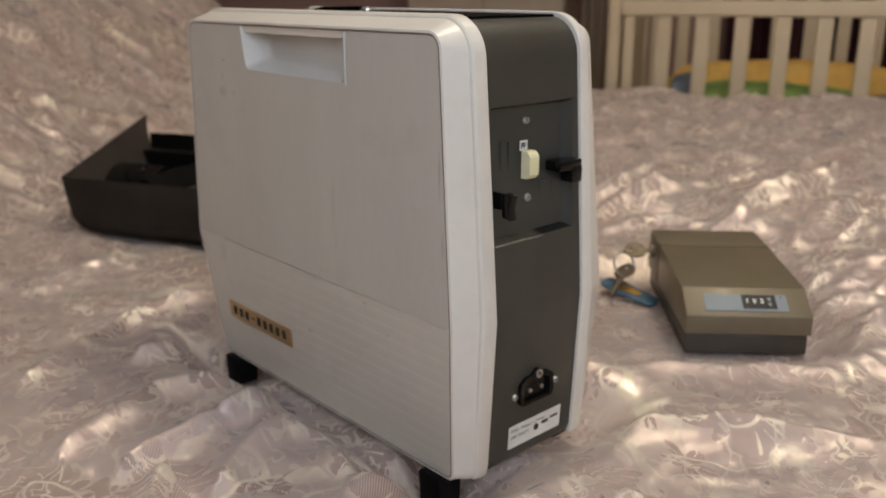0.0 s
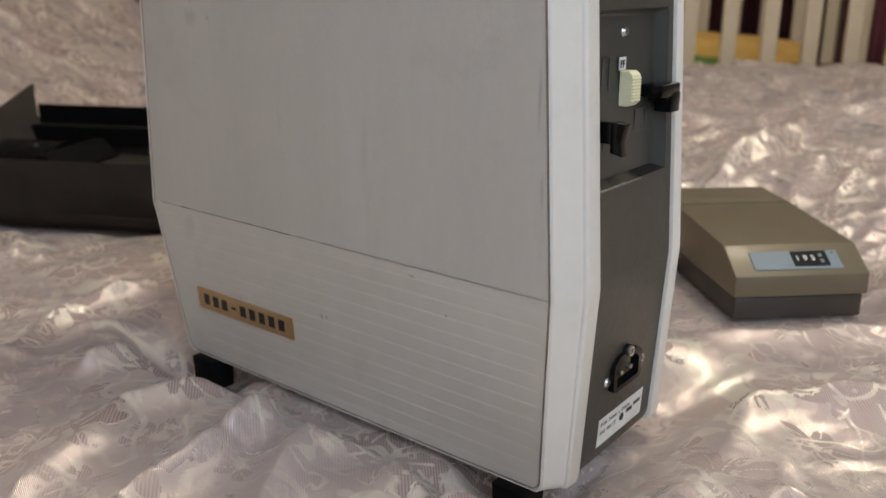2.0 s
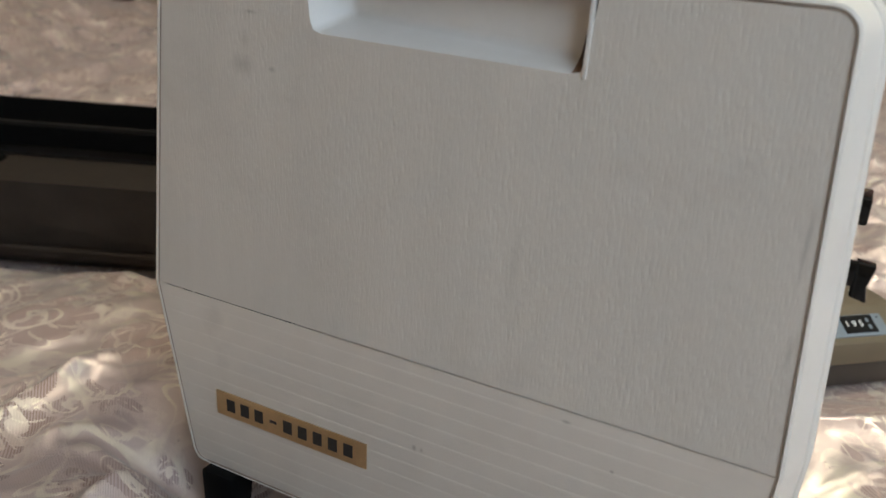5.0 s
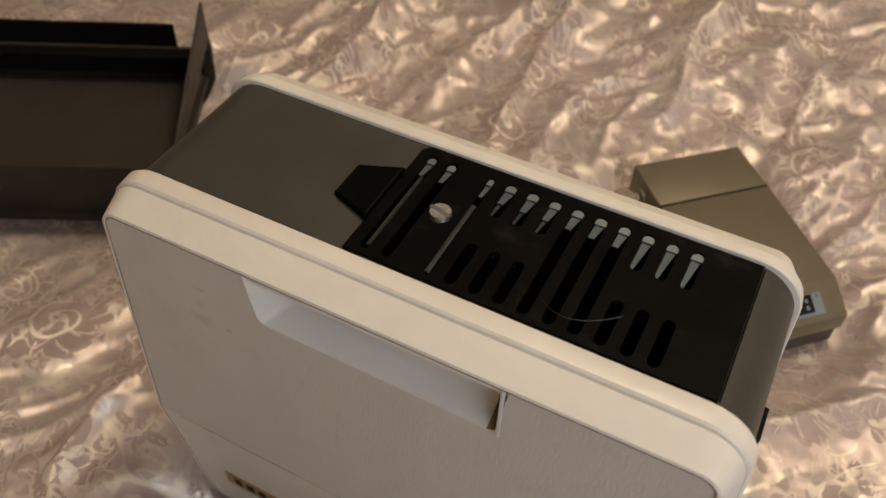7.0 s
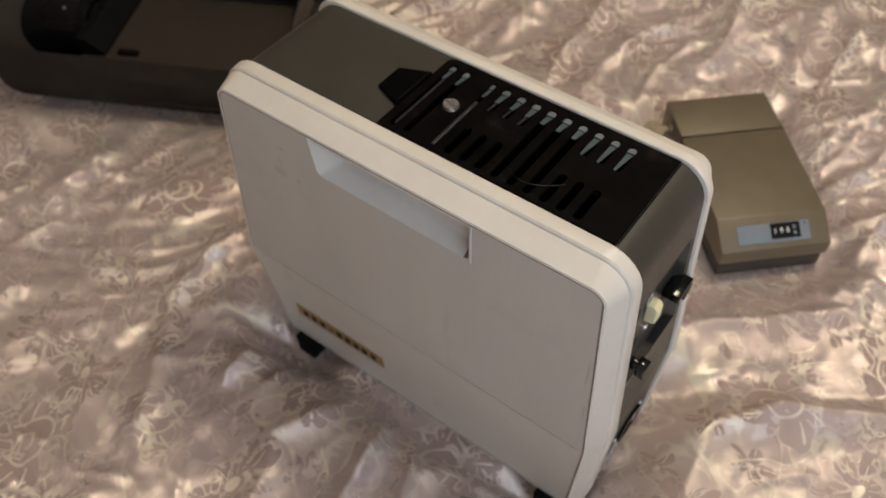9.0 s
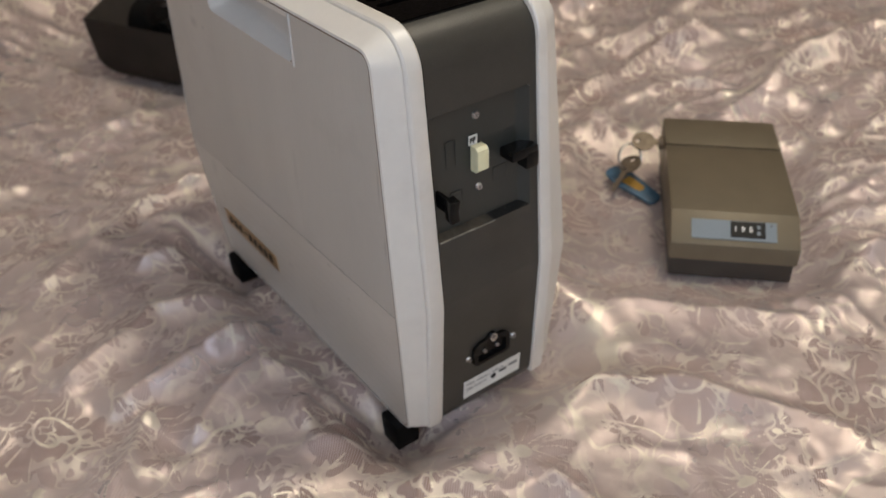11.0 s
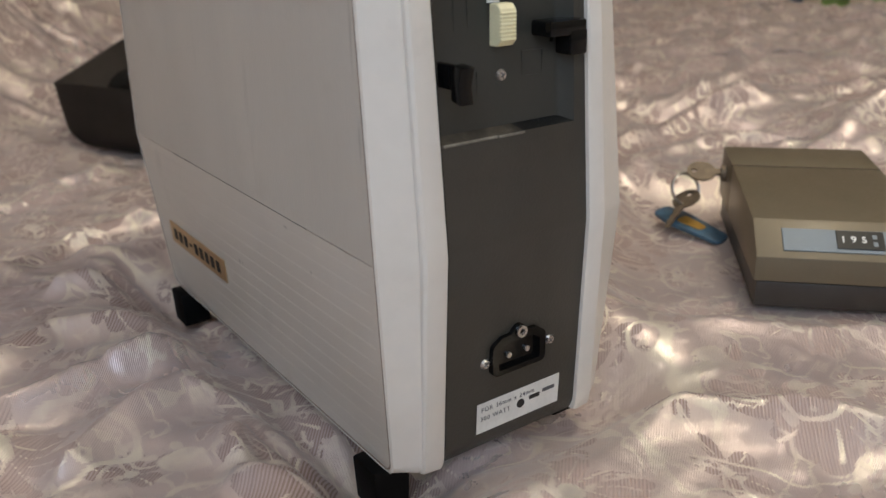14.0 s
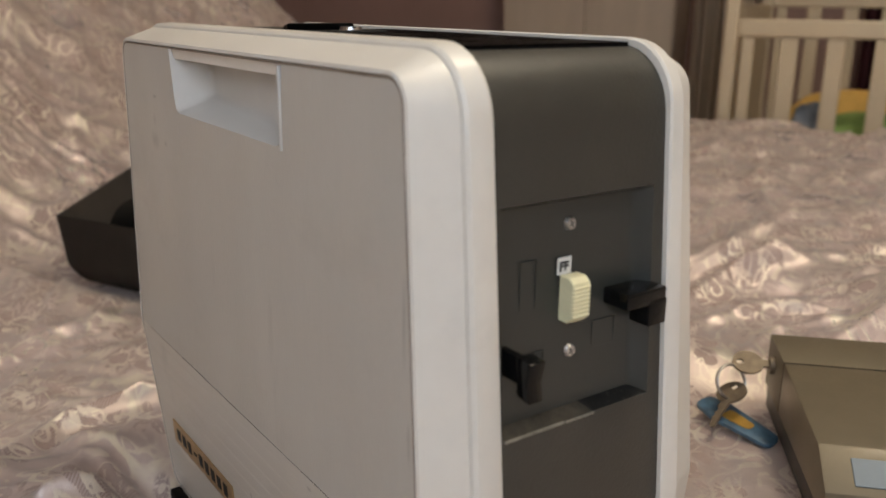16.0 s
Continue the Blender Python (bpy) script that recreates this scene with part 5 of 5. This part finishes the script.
    # a stray fibre lying over the slots
    def fibre(ends):
        b, old = bmesh.new(), None
        (x0, y0), (x1, y1), (x2, y2) = ends
        for k in range(13):
            t = k / 12
            x, y = [(1 - t) ** 2 * p + 2 * t * (1 - t) * q + t * t * r for p, q, r in ((x0, x1, x2), (y0, y1, y2))]
            row = [b.verts.new((x + dx, y + dy, TOP_Z + 0.0016 + dz)) for dx, dy, dz in ((-0.00016, 0.00016, 0), (0.00016, -0.00016, 0), (0, 0, 0.00025))]
            if old:
                for a in range(3):
                    b.faces.new((old[a], old[(a + 1) % 3], row[(a + 1) % 3], row[a]))
            old = row
        return b

    for ends in FIBRES:
        add("fibre", fibre(ends), M["fibre"], vent, "pale stray fibre")
    # feet
    for x, y, zf in FEET:
        add("foot", box(x - 0.0104, x + 0.0104, y - 0.0100, y + 0.0100, zf, -0.0085, 0.0012, 2, taper=0.92), M["foot"], label="black rubber foot", smooth=30)
    return ob


projector()


# ---------------------------------------------------------------- counter box with its keys
BOX_TURN = 44.0
BOX_M = pose(-0.0165, 0.2760, -0.0010, 0, 0, BOX_TURN)
BW, BL = 0.1035, 0.184


def counter_box():
    """Low metal box: dark foot, champagne lid with a sloping front that carries the counter. x across, y back."""
    ob = empty("counter_box", BOX_M)
    tagged(ob, "champagne metallic lockable box with a counter window", "box")

    def side_prism(pts, x0, x1, bevel, seg=2):
        b = prism([(y, z) for y, z in pts], x0, x1)
        for v in b.verts:
            v.co = Vector((v.co.y, v.co.x, v.co.z))
        bmesh.ops.recalc_face_normals(b, faces=b.faces)
        if bevel:
            e = [e for e in b.edges if len(e.link_faces) == 2 and e.calc_face_angle() > radians(20)]
            bmesh.ops.bevel(b, geom=e, offset=bevel, segments=seg, affect="EDGES", profile=0.5)
        return b

    part("base", side_prism([(0.002, 0.0), (BL - 0.002, 0.0), (BL - 0.002, 0.0175), (0.002, 0.0175)], 0.002, BW - 0.002, 0.0015), M["umber"], ob, "dark umber plastic base", smooth=30)
    seam = 0.1310
    lid = part("lid", side_prism([(0.0, 0.0182), (seam, 0.0182), (seam, 0.0563), (0.0265, 0.0508), (0.0, 0.0345)], 0.0, BW, 0.0012), M["champagne"], ob, "champagne metallic lid", smooth=30)
    part("rear_lid", side_prism([(seam + 0.0013, 0.0182), (BL, 0.0182), (BL, 0.0575), (seam + 0.0013, 0.0563)], 0.0, BW, 0.0012), M["champagne"], ob, "champagne metallic rear lid", smooth=30)
    part("lid_joint", side_prism([(seam - 0.0004, 0.0186), (seam + 0.0017, 0.0186), (seam + 0.0017, 0.0560), (seam - 0.0004, 0.0560)], 0.0004, BW - 0.0004, 0.0), M["inside"], ob, "dark joint across the lid")
    # label plate on the sloping front
    a, b = Vector((0, 0.0, 0.0345)), Vector((0, 0.0265, 0.0508))
    along = (b - a).normalized()
    normal = Vector((0, -along.z, along.y))
    plate_m = Matrix.Translation(a + along * 0.0152) @ Matrix((( 1, 0, 0, 0), (0, along.y, normal.y, 0), (0, along.z, normal.z, 0), (0, 0, 0, 1)))

    def on_front(x0, x1, y0, y1, z0, z1, bevel=0.0):
        q = box(x0, x1, y0, y1, z0, z1, bevel, 1)
        bmesh.ops.transform(q, matrix=plate_m, verts=q.verts)
        return q

    part("label_plate", on_front(0.0165, 0.0850, -0.0098, 0.0080, 0.0, 0.0008, 0.0003), M["display"], lid, "silver blue label plate")
    part("counter_window", on_front(0.0480, 0.0757, -0.0072, 0.0072, 0.0008, 0.0014, 0.0002), M["counter"], lid, "black counter window with white marks")
    for k, digit in enumerate("195"):
        lettering(digit, 0.0066, plate_m @ pose(0.0520 + k * 0.0060, 0.0, 0.00145), "counter_digit", M["digit"], lid, 0.0001, 1.0, 0.02)
    for y0, y1 in ((-0.0046, -0.0012), (0.0010, 0.0042)):       # the last wheel stands between two digits
        part("counter_mark", on_front(0.0690, 0.0716, y0, y1, 0.0014, 0.0016), M["display"], lid)
    dot = cyl(0.0008, 0.0004, plate_m @ pose(0.0805, 0.0050, 0.0010), 10)
    part("index_dot", dot, M["ink"], lid)
    lock = cyl(0.0065, 0.004, Matrix.Translation((-0.0015, 0.160, 0.0420)) @ Matrix.Rotation(radians(90), 4, "Y"), 24)
    part("lock", lock, M["nickel"], ob, "round nickel lock cylinder", smooth=30)
    return ob


counter_box()


def key_mesh(thick=0.0018):
    """A small cabinet key along +x: round head with a hole, stepped blade."""
    b = bmesh.new()
    head = [(0.011 * math.cos(a), 0.011 * math.sin(a)) for a in [radians(18 + 324 * k / 22) for k in range(23)]]
    blade = [(0.0125, -0.0032), (0.0160, -0.0036), (0.0170, -0.0020), (0.0205, -0.0016), (0.0220, -0.0030), (0.0250, -0.0016), (0.0275, -0.0028), (0.0310, -0.0014), (0.0350, -0.0010), (0.0360, 0.0010), (0.0345, 0.0026), (0.0125, 0.0030)]
    pts = head + blade
    hole = [(-0.0055 + 0.0026 * math.cos(2 * math.pi * k / 12), 0.0026 * math.sin(2 * math.pi * k / 12)) for k in range(12)]
    edges = []
    for loop in (pts, hole):
        vs = [b.verts.new((x, y, 0)) for x, y in loop]
        edges += [b.edges.new((vs[i], vs[(i + 1) % len(vs)])) for i in range(len(vs))]
    bmesh.ops.triangle_fill(b, use_beauty=True, use_dissolve=False, edges=edges)
    for f in list(b.faces):
        if (f.calc_center_median() - Vector((-0.0055, 0, 0))).length < 0.0022:
            b.faces.remove(f)
    r = bmesh.ops.extrude_face_region(b, geom=b.faces[:])
    for v in r["geom"]:
        if isinstance(v, bmesh.types.BMVert):
            v.co.z += thick
    return b


def split_ring(radius, wire, m):
    b = bmesh.new()
    n, k = 40, 8
    rings = []
    for i in range(n):
        a = 2 * math.pi * i / n
        rings.append([b.verts.new(m @ Vector(((radius + wire * math.cos(2 * math.pi * j / k)) * math.cos(a), (radius + wire * math.cos(2 * math.pi * j / k)) * math.sin(a), wire * 1.4 * math.sin(2 * math.pi * j / k)))) for j in range(k)])
    for i in range(n):
        for j in range(k):
            b.faces.new((rings[i][j], rings[(i + 1) % n][j], rings[(i + 1) % n][(j + 1) % k], rings[i][(j + 1) % k]))
    return b


def key_bunch():
    ob = empty("key_bunch", BOX_M)
    tagged(ob, "two nickel keys on a ring with a blue fob", "keys")

    def moved(b, m):
        bmesh.ops.transform(b, matrix=m, verts=b.verts)
        return b

    # first key sits in the lock, head outwards
    part("key", moved(key_mesh(), pose(-0.0185, 0.1600, 0.0420, 24, 0, 0)), M["nickel"], ob, "worn nickel key in the lock", smooth=30)
    part("ring", split_ring(0.0125, 0.0010, pose(-0.0305, 0.1490, 0.0310, 66, 10, 30)), M["ring"], ob, "thin steel split ring", smooth=60)
    part("key", moved(key_mesh(), pose(-0.0290, 0.1480, 0.0225, 14, 24, -120)), M["nickel"], ob, "worn nickel key lying on the fob", smooth=30)
    fob = prism(rounded([(-0.033, -0.010), (-0.016, -0.014), (0.028, -0.009), (0.030, 0.008), (-0.014, 0.013), (-0.033, 0.008)], [0.006] * 6, 4), 0, 0.0035, 0.0008)
    fm = pose(-0.0240, 0.1375, 0.0030, 2, 9, -41) @ Matrix.Rotation(radians(90), 4, "X")
    f = part("fob", moved(fob, fm), M["fob_blue"], ob, "blue plastic key fob with a yellow centre", smooth=30)
    pr = prism(rounded([(-0.012, -0.007), (0.010, -0.005), (0.010, 0.004), (-0.012, 0.007)], [0.003] * 4, 3), 0.0035, 0.0041)
    part("fob_print", moved(pr, fm), M["fob_yellow"], f, smooth=30)
    return ob


key_bunch()


# ---------------------------------------------------------------- open case tray
def drawn_in(bm, length, height=0.062, inset=0.034):
    """Draws the ends of the tray in towards its foot."""
    for v in bm.verts:
        k = max(0.0, 1 - v.co.z / height) ** 2.2 * inset
        v.co.x += k * (1 - 2 * min(1.0, max(0.0, v.co.x / length)))
    return bm


def case_tray():
    """The projector's open case half: low front, end walls rising to the back, rounded lower edges. x along, y back."""
    ob = empty("case_tray", pose(-0.790, 0.045, -0.014, 0, 0, 27))
    tagged(ob, "open dark brown plastic projector case with parts inside", "case")
    L, D, hf, hb, t = 0.345, 0.175, 0.078, 0.134, 0.003
    # front wall and floor as one bent sheet with a rounded foot
    prof = [(0.0, hf)] + [(0.022 - 0.022 * math.cos(a), 0.026 - 0.026 * math.sin(a)) for a in [radians(9 * k) for k in range(11)]] + [(D, 0.0)]
    b = bmesh.new()
    rows = []
    for x in (0.0, L):
        rows.append([b.verts.new((x, y, z)) for y, z in prof])
    for i in range(len(prof) - 1):
        b.faces.new((rows[0][i], rows[1][i], rows[1][i + 1], rows[0][i + 1]))
    bmesh.ops.solidify(b, geom=b.faces[:], thickness=t)
    part("front_wall", drawn_in(b, L), M["tray"], ob, "scuffed dark brown shell", smooth=40)

    def end_wall(x):
        pts = [(0.0, hf)] + prof[1:-1] + [(D, 0.0), (D, 0.02), (D, 0.045), (D, hb * 0.62), (D - 0.004, hb * 0.72), (D - 0.006, hb * 0.9), (D - 0.004, hb)]
        q = prism(pts, x, x + t)
        for v in q.verts:
            v.co = Vector((v.co.y, v.co.x, v.co.z))
        return q

    part("end_wall", drawn_in(end_wall(t * 0.3), L), M["tray"], ob, "end wall rising to the back", smooth=30)
    part("end_wall", drawn_in(end_wall(L - t * 1.3), L), M["tray"], ob, "end wall rising to the back", smooth=30)
    panel = bmesh.new()
    cols = [[panel.verts.new((x, y, z)) for z in (0.003, 0.015, 0.030, 0.045, 0.060, 0.086) for y in (D - 0.010, D - 0.006)] for x in (0.003, L - 0.003)]
    for k in range(0, 10, 2):
        for side in (0, 1):
            panel.faces.new((cols[0][k + side], cols[1][k + side], cols[1][k + side + 2], cols[0][k + side + 2]))
    panel.faces.new((cols[0][10], cols[1][10], cols[1][11], cols[0][11]))
    part("back_panel", drawn_in(panel, L), M["tray"], ob, "dark brown back wall")
    part("hinged_flap", box(0.006, 0.312, D - 0.0055, D - 0.0015, 0.070, 0.109, 0.001), M["foot"], ob, "black hinged flap")
    part("back_ledge", box(0.006, L - 0.006, D - 0.024, D - 0.010, 0.066, 0.086, 0.001), M["foot"], ob, "black ledge")
    part("cover_plate", box(0.100, L - 0.006, 0.005, D - 0.011, 0.052, 0.055, 0.0008), M["umber"], ob, "plain dark brown inner plate")
    part("bracket", prism([(0.098, 0.003), (0.122, 0.003), (0.128, 0.058), (0.110, 0.076), (0.098, 0.076)], 0.030, 0.140, 0.001), M["foot"], ob, "dark brown bracket")
    part("clip", box(0.140, 0.164, 0.034, 0.042, 0.0545, 0.0590, 0.001), M["foot"], ob, "black plastic clip")


case_tray()


def lens_barrel():
    """Black barrel lying on its side in the tray."""
    ob = empty("lens_barrel", pose(-0.790, 0.045, -0.014, 0, 0, 27))
    tagged(ob, "black projector lens barrel lying in the open case", "lens")
    m = Matrix.Translation((0.050, 0.095, 0.0415)) @ Matrix.Rotation(radians(90), 4, "Y")
    part("barrel", cyl(0.038, 0.075, m, 36, bevel=0.002), M["gloss"], ob, smooth=30)
    part("collar", cyl(0.0385, 0.012, Matrix.Translation((0.085, 0.095, 0.0415)) @ Matrix.Rotation(radians(90), 4, "Y"), 36, bevel=0.001), M["gloss"], ob, smooth=30)
    part("glass", cyl(0.030, 0.003, Matrix.Translation((0.092, 0.095, 0.0415)) @ Matrix.Rotation(radians(90), 4, "Y"), 32), M["counter"], ob)
    part("barrel_screw", cyl(0.002, 0.003, pose(0.064, 0.080, 0.0765, 20, 0, 0), 12), M["steel"], ob)


lens_barrel()
